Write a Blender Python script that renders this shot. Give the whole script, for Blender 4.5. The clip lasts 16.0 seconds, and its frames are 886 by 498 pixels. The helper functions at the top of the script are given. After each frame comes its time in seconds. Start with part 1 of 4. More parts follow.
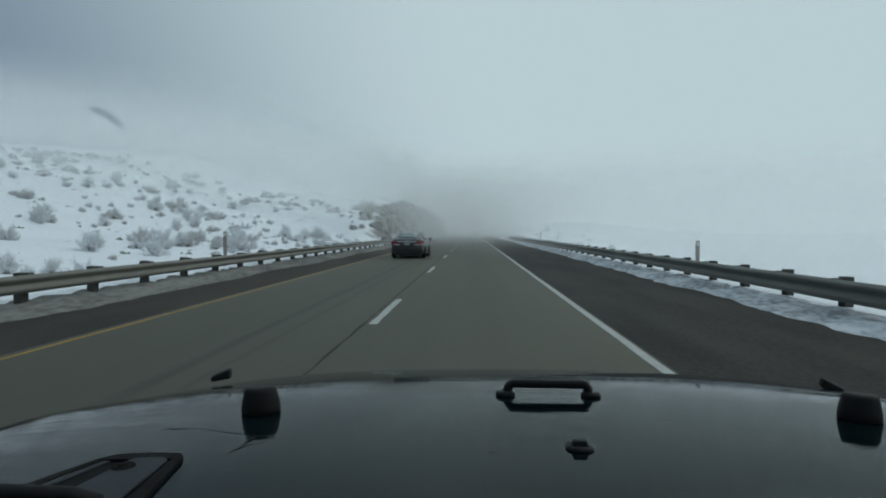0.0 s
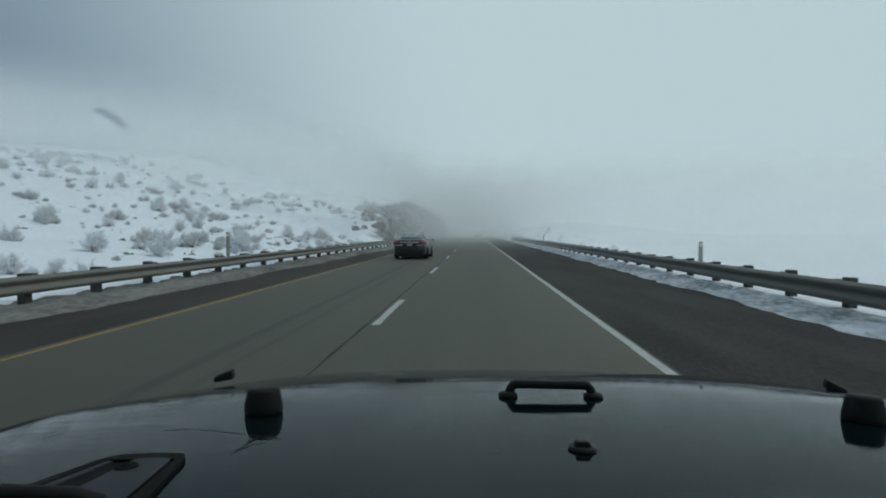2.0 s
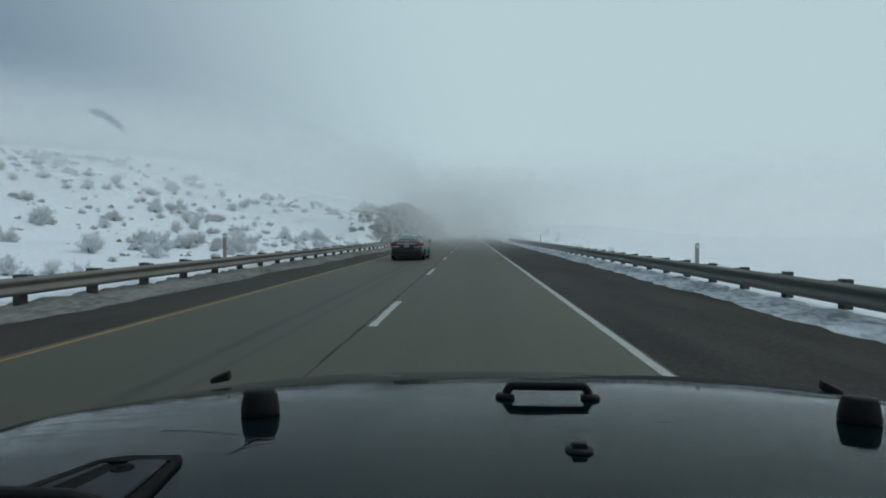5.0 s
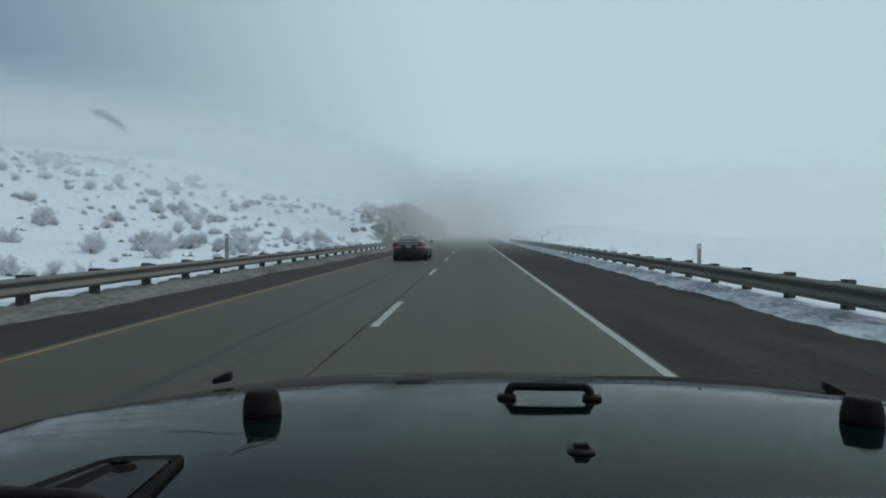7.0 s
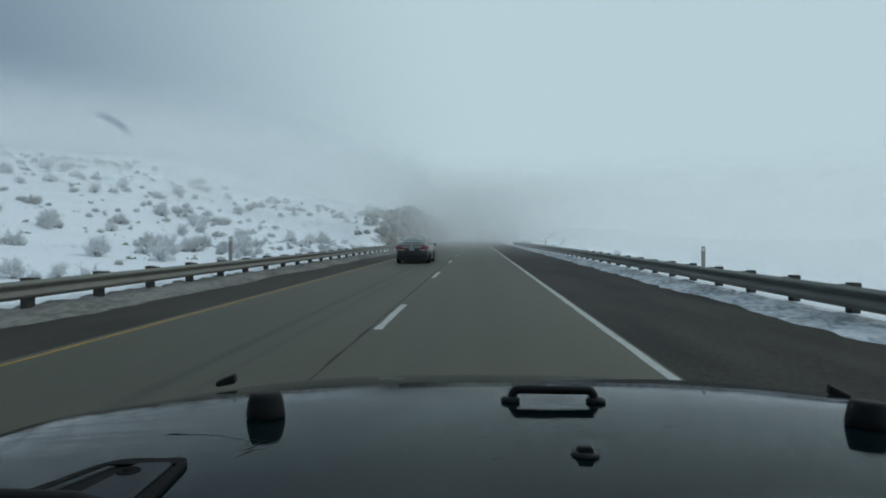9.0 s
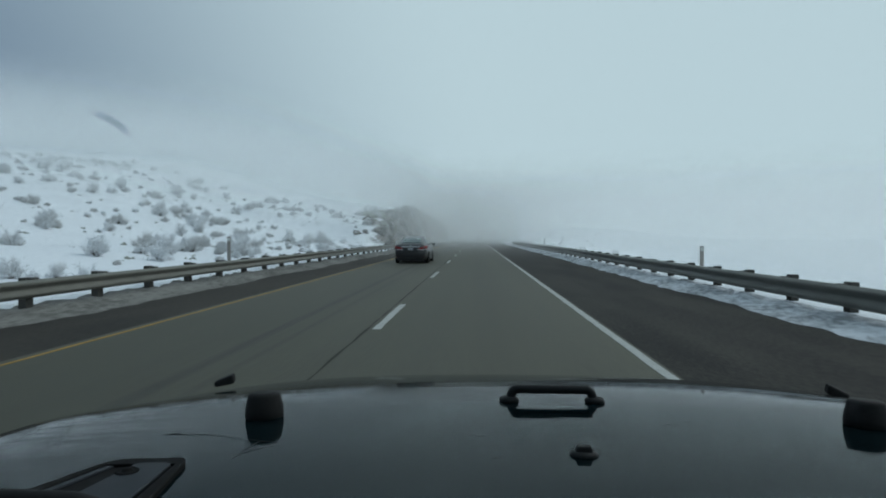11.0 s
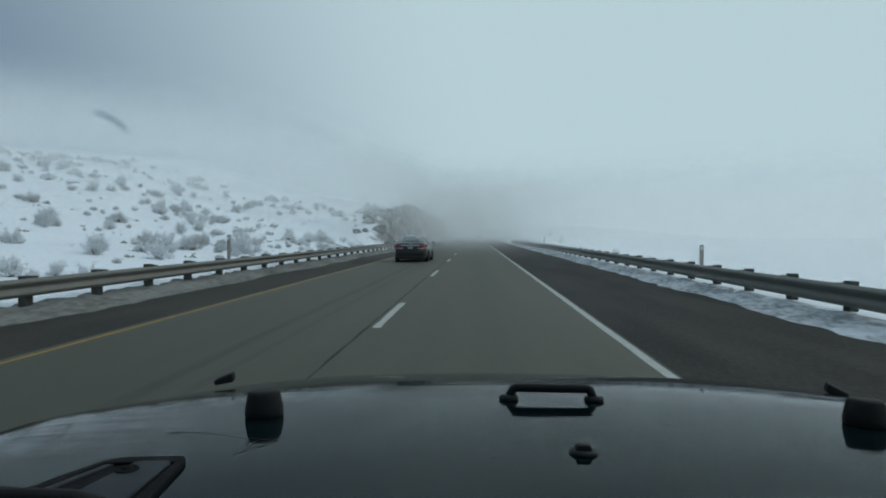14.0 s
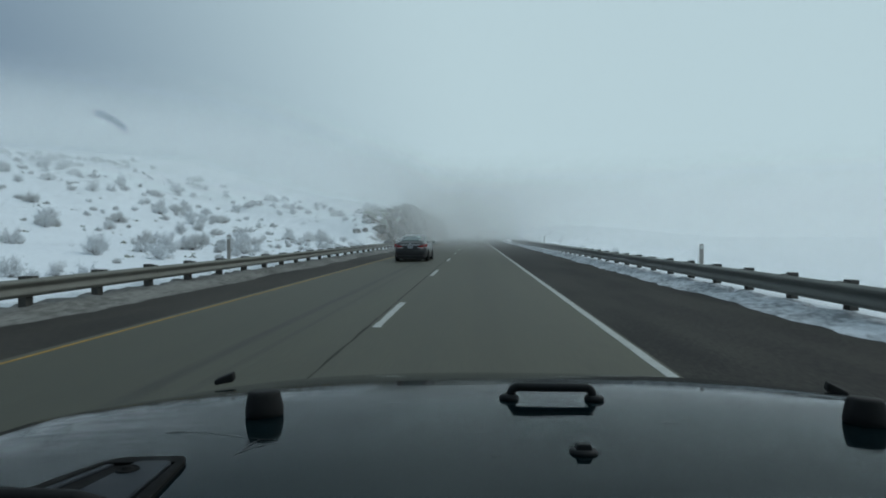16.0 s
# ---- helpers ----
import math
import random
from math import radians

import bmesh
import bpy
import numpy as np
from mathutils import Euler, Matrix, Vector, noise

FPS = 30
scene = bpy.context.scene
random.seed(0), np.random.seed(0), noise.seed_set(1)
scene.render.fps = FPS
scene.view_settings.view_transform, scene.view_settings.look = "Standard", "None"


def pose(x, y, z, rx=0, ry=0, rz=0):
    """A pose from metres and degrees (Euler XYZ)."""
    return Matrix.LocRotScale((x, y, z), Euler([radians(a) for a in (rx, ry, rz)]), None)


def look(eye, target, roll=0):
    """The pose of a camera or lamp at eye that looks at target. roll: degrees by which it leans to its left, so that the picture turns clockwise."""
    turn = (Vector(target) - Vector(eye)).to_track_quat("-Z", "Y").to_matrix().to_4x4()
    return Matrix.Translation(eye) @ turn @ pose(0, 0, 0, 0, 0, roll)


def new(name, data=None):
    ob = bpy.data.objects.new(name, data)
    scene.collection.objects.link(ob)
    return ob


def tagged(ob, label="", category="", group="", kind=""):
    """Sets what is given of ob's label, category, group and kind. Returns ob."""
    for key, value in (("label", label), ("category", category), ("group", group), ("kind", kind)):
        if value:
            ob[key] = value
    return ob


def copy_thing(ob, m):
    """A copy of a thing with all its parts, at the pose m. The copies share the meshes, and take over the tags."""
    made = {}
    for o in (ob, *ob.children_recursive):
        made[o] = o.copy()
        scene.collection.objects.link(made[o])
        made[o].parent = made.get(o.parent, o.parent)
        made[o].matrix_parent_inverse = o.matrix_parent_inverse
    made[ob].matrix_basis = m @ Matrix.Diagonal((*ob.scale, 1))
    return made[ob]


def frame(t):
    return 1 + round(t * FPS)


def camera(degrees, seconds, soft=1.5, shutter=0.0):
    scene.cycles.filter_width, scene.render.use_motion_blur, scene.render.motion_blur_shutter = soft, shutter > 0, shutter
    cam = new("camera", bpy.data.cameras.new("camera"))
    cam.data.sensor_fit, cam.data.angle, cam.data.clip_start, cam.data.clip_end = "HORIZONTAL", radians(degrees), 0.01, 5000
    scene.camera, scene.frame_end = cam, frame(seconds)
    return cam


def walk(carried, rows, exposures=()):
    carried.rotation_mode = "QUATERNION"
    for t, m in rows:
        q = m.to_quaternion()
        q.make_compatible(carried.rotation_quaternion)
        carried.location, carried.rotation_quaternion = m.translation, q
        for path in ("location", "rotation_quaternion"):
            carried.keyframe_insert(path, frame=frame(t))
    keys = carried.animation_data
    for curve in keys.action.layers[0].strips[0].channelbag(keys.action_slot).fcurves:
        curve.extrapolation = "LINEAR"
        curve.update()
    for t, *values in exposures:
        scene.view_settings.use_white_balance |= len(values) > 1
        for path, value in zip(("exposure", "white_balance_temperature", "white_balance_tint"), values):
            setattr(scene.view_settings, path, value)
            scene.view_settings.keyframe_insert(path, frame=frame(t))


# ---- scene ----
# A camera behind the windscreen of an off-road vehicle on a two-lane carriageway in winter fog.
# The vehicle and all round it stand still; the camera shakes and turns a little in its mount.

# ---------------------------------------------------------------- camera
EYE = (0.0, 0.0, 1.42)
cam = camera(70.0, 16.0, soft=1.9)
TURNS = [
    (0.0, 88.406, 0.014, 2.649),
    (0.5, 88.554, 0.017, 2.565),
    (1.0, 88.471, 0.034, 2.711),
    (1.5, 88.481, 0.027, 2.840),
    (2.0, 88.473, 0.011, 2.888),
    (2.5, 88.547, 0.007, 2.890),
    (3.0, 88.517, -0.031, 2.933),
    (3.5, 88.609, 0.017, 2.667),
    (4.0, 88.554, 0.009, 2.541),
    (6.5, 88.686, -0.080, 2.800),
    (7.0, 88.634, -0.022, 2.778),
    (7.5, 88.560, -0.037, 2.722),
    (8.0, 88.624, -0.038, 2.623),
    (8.5, 88.546, 0.017, 2.691),
    (9.0, 88.896, -0.023, 3.090),
    (11.5, 88.862, 0.016, 2.957),
    (12.0, 88.854, 0.007, 3.135),
    (12.5, 88.958, -0.012, 3.096),
    (13.0, 88.823, 0.000, 3.169),
    (13.5, 88.759, -0.044, 3.160),
    (14.0, 88.748, -0.054, 2.958),
    (14.5, 88.467, 0.004, 3.029),
    (15.0, 88.969, -0.004, 3.178),
    (15.5, 89.008, 0.004, 3.150),
    (16.0, 88.702, 0.053, 2.949),
]
walk(cam, [(t, pose(*EYE, tilt, lean, turn)) for t, tilt, lean, turn in TURNS],
     exposures=[(0.0, -0.04, 6680, 10), (4.0, -0.05, 6590, 10), (6.5, -0.03, 6510, 10), (9.0, -0.01, 6480, 10), (16.0, -0.02, 6450, 9)])

# ---------------------------------------------------------------- light
SUN_TURN, SUN_UP = 55.0, 38.0      # degrees right of the road's line, and above the horizon
sky_world = bpy.data.worlds.new("overcast_sky")
scene.world = sky_world
sky_world.use_nodes = True
wt = sky_world.node_tree
wt.nodes.clear()
w_out = wt.nodes.new("ShaderNodeOutputWorld")
w_add = wt.nodes.new("ShaderNodeAddShader")
w_sky = wt.nodes.new("ShaderNodeTexSky")
w_sky.sky_type = 'NISHITA'
w_sky.sun_disc = False
w_sky.sun_elevation = radians(SUN_UP)
w_sky.sun_rotation = radians(SUN_TURN)
w_bg1 = wt.nodes.new("ShaderNodeBackground")
w_bg1.inputs[1].default_value = 0.012
w_bg2 = wt.nodes.new("ShaderNodeBackground")
w_bg2.inputs[1].default_value = 1.15
w_co = wt.nodes.new("ShaderNodeTexCoord")
w_dot = wt.nodes.new("ShaderNodeVectorMath")
w_dot.operation = 'DOT_PRODUCT'
w_dot.inputs[1].default_value = (math.sin(radians(80)) * 0.95, math.cos(radians(80)) * 0.95, 0.31)
w_ramp = wt.nodes.new("ShaderNodeValToRGB")
w_ramp.color_ramp.interpolation = 'EASE'
w_ramp.color_ramp.elements[0].position = 0.2
w_ramp.color_ramp.elements[0].color = (0.112, 0.172, 0.250, 1)
w_ramp.color_ramp.elements[1].position = 0.63
w_ramp.color_ramp.elements[1].color = (0.427, 0.553, 0.600, 1)
w_map = wt.nodes.new("ShaderNodeMapRange")
w_map.inputs["From Min"].default_value = -1
w_map.inputs["From Max"].default_value = 1
wt.links.new(w_co.outputs["Generated"], w_dot.inputs[0])
wt.links.new(w_dot.outputs["Value"], w_map.inputs["Value"])
wt.links.new(w_map.outputs[0], w_ramp.inputs[0])
wt.links.new(w_ramp.outputs[0], w_bg2.inputs[0])
wt.links.new(w_sky.outputs[0], w_bg1.inputs[0])
wt.links.new(w_bg1.outputs[0], w_add.inputs[0])
wt.links.new(w_bg2.outputs[0], w_add.inputs[1])
wt.links.new(w_add.outputs[0], w_out.inputs[0])

sun = new("sun", bpy.data.lights.new("sun", 'SUN'))
sun.data.energy = 0.6
sun.data.angle = radians(40)
sun.data.color = (1.0, 0.97, 0.93)
sun.matrix_world = look((60 * math.sin(radians(SUN_TURN)), 60 * math.cos(radians(SUN_TURN)), 47), (0, 0, 0))
scene.view_settings.exposure = 0.0
scene.cycles.transparent_max_bounces = 32


# ---------------------------------------------------------------- materials
def surface(name, color, rough=0.6, second=None, grain=30.0, patch=2.0, amount=0.5, bump=0.0, bump_scale=None,
            metal=0.0, spec=0.5, coat=0.0, stretch=(1, 1, 1), emit=None, island=0.0, spread=0.22, tint=None):
    """A painted, stony or woven surface: two scales of variation between color and second, with fine relief."""
    m = bpy.data.materials.new(name)
    m.use_nodes = True
    nt = m.node_tree
    b = nt.nodes["Principled BSDF"]
    b.inputs["Roughness"].default_value = rough
    b.inputs["Metallic"].default_value = metal
    b.inputs["Specular IOR Level"].default_value = spec
    b.inputs["Coat Weight"].default_value = coat
    b.inputs["Coat Roughness"].default_value = 0.04
    if tint:
        b.inputs["Specular Tint"].default_value = (*tint, 1)
    second = second or tuple(c * 0.7 for c in color)
    co = nt.nodes.new("ShaderNodeTexCoord")
    mp = nt.nodes.new("ShaderNodeMapping")
    mp.inputs["Scale"].default_value = stretch
    nt.links.new(co.outputs["Object"], mp.inputs[0])
    fine = nt.nodes.new("ShaderNodeTexNoise")
    fine.inputs["Scale"].default_value = grain
    fine.inputs["Detail"].default_value = 4
    large = nt.nodes.new("ShaderNodeTexNoise")
    large.inputs["Scale"].default_value = patch
    large.inputs["Detail"].default_value = 3
    for n in (fine, large):
        nt.links.new(mp.outputs[0], n.inputs["Vector"])
    both = nt.nodes.new("ShaderNodeMath")
    both.operation = 'MULTIPLY_ADD'
    both.inputs[1].default_value = 0.5
    nt.links.new(fine.outputs["Fac"], both.inputs[0])
    half = nt.nodes.new("ShaderNodeMath")
    half.operation = 'MULTIPLY'
    half.inputs[1].default_value = 0.5
    nt.links.new(large.outputs["Fac"], half.inputs[0])
    nt.links.new(half.outputs[0], both.inputs[2])
    ramp = nt.nodes.new("ShaderNodeMapRange")
    ramp.inputs["From Min"].default_value = 0.5 - spread
    ramp.inputs["From Max"].default_value = 0.5 + spread
    ramp.inputs["To Min"].default_value = 0.5 - amount / 2
    ramp.inputs["To Max"].default_value = 0.5 + amount / 2
    nt.links.new(both.outputs[0], ramp.inputs["Value"])
    mix = nt.nodes.new("ShaderNodeMix")
    mix.data_type = 'RGBA'
    mix.inputs[6].default_value = (*color, 1)
    mix.inputs[7].default_value = (*second, 1)
    if island:
        geo = nt.nodes.new("ShaderNodeNewGeometry")
        add = nt.nodes.new("ShaderNodeMath")
        add.operation = 'MULTIPLY_ADD'
        add.inputs[1].default_value = island
        nt.links.new(geo.outputs["Random Per Island"], add.inputs[0])
        nt.links.new(ramp.outputs[0], add.inputs[2])
        sub = nt.nodes.new("ShaderNodeMath")
        sub.operation = 'SUBTRACT'
        sub.use_clamp = True
        sub.inputs[1].default_value = island / 2
        nt.links.new(add.outputs[0], sub.inputs[0])
        nt.links.new(sub.outputs[0], mix.inputs[0])
    else:
        nt.links.new(ramp.outputs[0], mix.inputs[0])
    nt.links.new(mix.outputs[2], b.inputs["Base Color"])
    if bump:
        bn = nt.nodes.new("ShaderNodeTexNoise")
        bn.inputs["Scale"].default_value = bump_scale or grain
        bn.inputs["Detail"].default_value = 5
        nt.links.new(mp.outputs[0], bn.inputs["Vector"])
        bp = nt.nodes.new("ShaderNodeBump")
        bp.inputs["Distance"].default_value = bump
        bp.inputs["Strength"].default_value = 1.0
        nt.links.new(bn.outputs["Fac"], bp.inputs["Height"])
        nt.links.new(bp.outputs[0], b.inputs["Normal"])
    if emit:
        b.inputs["Emission Color"].default_value = (*emit[:3], 1)
        b.inputs["Emission Strength"].default_value = emit[3]
    return m


M_ASPHALT = surface("lane_asphalt", (0.073, 0.071, 0.044), 0.70, (0.048, 0.047, 0.031), 40, 1.3, 0.9, 0.004, 90, stretch=(1, 0.035, 1), spec=0.40, spread=0.12)
M_SHOULDER = surface("shoulder_asphalt", (0.037, 0.035, 0.029), 0.85, (0.013, 0.013, 0.0122), 30, 0.9, 1.2, 0.005, 80, stretch=(1, 0.2, 1), spec=0.16, spread=0.12)
M_SANDED = surface("sanded_asphalt", (0.050, 0.045, 0.037), 0.85, (0.026, 0.024, 0.021), 30, 0.9, 1.2, 0.005, 80, stretch=(1, 0.2, 1), spec=0.16, spread=0.12)
M_SEAM = surface("tar_seam", (0.026, 0.026, 0.023), 0.8, (0.05, 0.05, 0.043), 20, 2, 0.9, spec=0.08)
M_WHITE = surface("white_road_paint", (0.46, 0.47, 0.45), 0.6, (0.28, 0.285, 0.265), 25, 3, 0.9, 0.002, 60, spec=0.1)
M_YELLOW = surface("yellow_road_paint", (0.40, 0.24, 0.06), 0.7, (0.23, 0.15, 0.05), 25, 3, 0.9, 0.002, 60, spec=0.08)
M_SNOW = surface("snow", (0.80, 0.83, 0.86), 0.7, (0.68, 0.71, 0.74), 3, 0.15, 0.8, 0.05, 4, spec=0.3)
M_CRUST = surface("ploughed_snow", (0.60, 0.63, 0.66), 0.7, (0.20, 0.215, 0.225), 9, 1.6, 1.3, 0.06, 9, spec=0.15, stretch=(1, 0.45, 1), spread=0.15)
M_DIRTY = surface("sanded_snow", (0.21, 0.207, 0.193), 0.8, (0.088, 0.085, 0.078), 9, 1.4, 1.3, 0.04, 12, spec=0.1, stretch=(1, 0.35, 1), spread=0.15)
M_ROCK = surface("dark_rock", (0.11, 0.09, 0.065), 0.85, (0.045, 0.04, 0.032), 2.5, 0.4, 1.1, 0.3, 2.0, island=0.4)
M_STEEL = surface("galvanised_steel", (0.155, 0.155, 0.132), 0.6, (0.105, 0.105, 0.09), 8, 0.6, 0.9, 0.002, 30, metal=0.3, stretch=(1, 0.25, 1))
M_POST = surface("weathered_wood", (0.075, 0.07, 0.06), 0.85, (0.035, 0.033, 0.03), 20, 3, 1.0, 0.004, 40, stretch=(1, 1, 0.2))
M_DELIN = surface("delineator_plastic", (0.36, 0.33, 0.30), 0.6, (0.22, 0.20, 0.18), 20, 4, 0.8)
M_REFLECT = surface("reflector", (0.75, 0.75, 0.72), 0.3)
M_BUSH = surface("frosted_sage", (0.70, 0.71, 0.72), 0.9, (0.46, 0.46, 0.455), 8, 1.2, 0.8, island=0.25)
M_BUSH_WHITE = surface("rimed_sage", (0.80, 0.82, 0.84), 0.9, (0.60, 0.61, 0.62), 8, 1.2, 0.8, island=0.25)
M_BUSH_DARK = surface("bare_sage", (0.22, 0.225, 0.165), 0.9, (0.50, 0.50, 0.47), 8, 1.2, 0.8, island=0.6)
M_TWIG = surface("twig_bark", (0.11, 0.09, 0.075), 0.9, (0.07, 0.06, 0.05), 30, 5, 0.8)
M_HOOD = surface("grey_car_paint", (0.0012, 0.0043, 0.0054), 0.05, (0.0038, 0.0090, 0.0106), 14, 3.2, 1.3, 0.0009, 7, stretch=(0.5, 2.6, 1), spec=0.033, tint=(0.60, 0.93, 1.18), spread=0.15)
M_TUB = surface("grey_car_paint_sides", (0.02, 0.024, 0.028), 0.25, (0.03, 0.032, 0.034), 9, 2.2, 0.9, coat=0.4)
M_PLASTIC = surface("black_moulded_plastic", (0.011, 0.012, 0.013), 0.55, (0.018, 0.019, 0.02), 60, 6, 0.9, 0.0006, 150, spec=0.12)
M_RUBBER = surface("black_rubber", (0.012, 0.012, 0.012), 0.7, (0.02, 0.02, 0.02), 40, 6, 0.9, 0.0008, 120, spec=0.12)
M_PANEL = surface("satin_grey_plastic", (0.017, 0.020, 0.026), 0.5, (0.011, 0.014, 0.018), 40, 6, 0.8, spec=0.12)
M_SCUFF = surface("dried_dirt", (0.009, 0.009, 0.009), 0.8, (0.02, 0.02, 0.02), 80, 9, 1.0, spec=0.03)
M_CABIN = surface("dark_cabin_trim", (0.015, 0.015, 0.016), 0.8, (0.022, 0.022, 0.023), 60, 5, 0.8)
M_CHROME = surface("chrome", (0.75, 0.76, 0.77), 0.35, (0.5, 0.5, 0.5), 20, 4, 0.5, metal=1.0)
M_SEDAN = surface("dusty_grey_paint", (0.034, 0.034, 0.038), 0.3, (0.048, 0.047, 0.049), 6, 1.2, 0.9, coat=0.35)
M_SEDAN_LOW = surface("dark_lower_bumper", (0.018, 0.018, 0.019), 0.5, (0.03, 0.03, 0.03), 12, 2, 0.9)
# tinted glass, its base colour lifted to stand in for reflected sky
M_AUTOGLASS = surface("tinted_glass", (0.075, 0.105, 0.103), 0.06, (0.095, 0.125, 0.122), 5, 1, 0.6, spec=0.5)
M_RED = surface("red_lamp_lens", (0.17, 0.012, 0.012), 0.25, (0.13, 0.008, 0.008), 30, 6, 0.8, emit=(1.0, 0.03, 0.02, 0.03))
M_CLEAR = surface("clear_lamp_lens", (0.55, 0.56, 0.56), 0.15, (0.4, 0.4, 0.4), 30, 6, 0.8)
M_PLATE = surface("plate_white", (0.42, 0.44, 0.45), 0.5, (0.36, 0.375, 0.385), 30, 6, 0.6)
M_PLATE_BAR = surface("plate_bar_blue", (0.26, 0.275, 0.32), 0.5)
M_STICKER = surface("pale_paper", (0.5, 0.6, 0.58), 0.6, (0.42, 0.5, 0.49), 30, 6, 0.6)
M_WHEEL = surface("dull_alloy", (0.46, 0.45, 0.43), 0.45, (0.26, 0.25, 0.24), 14, 4, 1.0, metal=0.25)


def wear_and_tint_across(m, places, color, edge_noise=9.0):
    """Blends color into a road surface along bands at the given (x, half width, strength), with ragged worn edges."""
    nt = m.node_tree
    b = nt.nodes["Principled BSDF"]
    base = b.inputs["Base Color"].links[0].from_socket
    geo = nt.nodes.new("ShaderNodeNewGeometry")
    sep = nt.nodes.new("ShaderNodeSeparateXYZ")
    nt.links.new(geo.outputs["Position"], sep.inputs[0])
    mp = nt.nodes.new("ShaderNodeMapping")
    mp.inputs["Scale"].default_value = (1, 0.06, 1)
    nt.links.new(geo.outputs["Position"], mp.inputs[0])
    n = nt.nodes.new("ShaderNodeTexNoise")
    n.inputs["Scale"].default_value = edge_noise
    n.inputs["Detail"].default_value = 5
    nt.links.new(mp.outputs[0], n.inputs["Vector"])
    total = None
    for x, half, strength in places:
        off = nt.nodes.new("ShaderNodeMath")
        off.operation = 'SUBTRACT'
        off.inputs[1].default_value = x
        nt.links.new(sep.outputs["X"], off.inputs[0])
        size = nt.nodes.new("ShaderNodeMath")
        size.operation = 'ABSOLUTE'
        nt.links.new(off.outputs[0], size.inputs[0])
        fade = nt.nodes.new("ShaderNodeMapRange")
        fade.interpolation_type = 'SMOOTHSTEP'
        fade.inputs["From Min"].default_value = half
        fade.inputs["From Max"].default_value = half * 0.15
        fade.inputs["To Max"].default_value = strength
        nt.links.new(size.outputs[0], fade.inputs["Value"])
        if total is None:
            total = fade.outputs[0]
        else:
            add = nt.nodes.new("ShaderNodeMath")
            add.operation = 'ADD'
            nt.links.new(total, add.inputs[0])
            nt.links.new(fade.outputs[0], add.inputs[1])
            total = add.outputs[0]
    worn = nt.nodes.new("ShaderNodeMapRange")
    worn.inputs["From Min"].default_value = 0.32
    worn.inputs["From Max"].default_value = 0.6
    worn.inputs["To Min"].default_value = 0.45
    nt.links.new(n.outputs["Fac"], worn.inputs["Value"])
    mul = nt.nodes.new("ShaderNodeMath")
    mul.operation = 'MULTIPLY'
    mul.use_clamp = True
    nt.links.new(total, mul.inputs[0])
    nt.links.new(worn.outputs[0], mul.inputs[1])
    mix = nt.nodes.new("ShaderNodeMix")
    mix.data_type = 'RGBA'
    nt.links.new(mul.outputs[0], mix.inputs[0])
    nt.links.new(base, mix.inputs[6])
    mix.inputs[7].default_value = (*color, 1)
    nt.links.new(mix.outputs[2], b.inputs["Base Color"])


wear_and_tint_across(M_ASPHALT, ((-1.6, 9.0, 0.45),), (0.046, 0.045, 0.030), 1.4)
wear_and_tint_across(M_ASPHALT, ((-3.02, 0.15, 1.0), (-2.60, 0.10, 0.5)), (0.018, 0.017, 0.015))
# darker strip along the near lane's middle, broad darker tint over the passing lane
wear_and_tint_across(M_ASPHALT, ((0.22, 0.75, 0.55), (-3.6, 2.2, 0.45)), (0.042, 0.040, 0.026), 5.0)


def slope_ground():
    """Snow that lies on gentle ground; bare rock and soil show where it is too steep to lie."""
    m = surface("snow_on_slopes", (0.80, 0.83, 0.86), 0.75, (0.70, 0.73, 0.765), 1.6, 0.07, 0.8, 0.06, 3, spec=0.25)
    nt = m.node_tree
    b = nt.nodes["Principled BSDF"]
    snow_link = b.inputs["Base Color"].links[0].from_socket
    geo = nt.nodes.new("ShaderNodeNewGeometry")
    sep = nt.nodes.new("ShaderNodeSeparateXYZ")
    nt.links.new(geo.outputs["True Normal"], sep.inputs[0])
    n = nt.nodes.new("ShaderNodeTexNoise")
    n.inputs["Scale"].default_value = 0.55
    n.inputs["Detail"].default_value = 6
    nt.links.new(geo.outputs["Position"], n.inputs["Vector"])
    add = nt.nodes.new("ShaderNodeMath")
    add.operation = 'MULTIPLY_ADD'
    add.inputs[1].default_value = 0.35
    nt.links.new(n.outputs["Fac"], add.inputs[0])
    nt.links.new(sep.outputs["Z"], add.inputs[2])
    rng = nt.nodes.new("ShaderNodeMapRange")
    rng.inputs["From Min"].default_value = 0.90
    rng.inputs["From Max"].default_value = 1.02
    nt.links.new(add.outputs[0], rng.inputs["Value"])
    rock = nt.nodes.new("ShaderNodeValToRGB")
    rock.color_ramp.elements[0].position = 0.35
    rock.color_ramp.elements[0].color = (0.05, 0.045, 0.04, 1)
    rock.color_ramp.elements[1].position = 0.7
    rock.color_ramp.elements[1].color = (0.17, 0.145, 0.115, 1)
    n2 = nt.nodes.new("ShaderNodeTexNoise")
    n2.inputs["Scale"].default_value = 1.7
    n2.inputs["Detail"].default_value = 6
    nt.links.new(geo.outputs["Position"], n2.inputs["Vector"])
    nt.links.new(n2.outputs["Fac"], rock.inputs[0])
    mix = nt.nodes.new("ShaderNodeMix")
    mix.data_type = 'RGBA'
    nt.links.new(rng.outputs[0], mix.inputs[0])
    nt.links.new(rock.outputs[0], mix.inputs[6])
    nt.links.new(snow_link, mix.inputs[7])
    nt.links.new(mix.outputs[2], b.inputs["Base Color"])
    return m


M_GROUND = slope_ground()


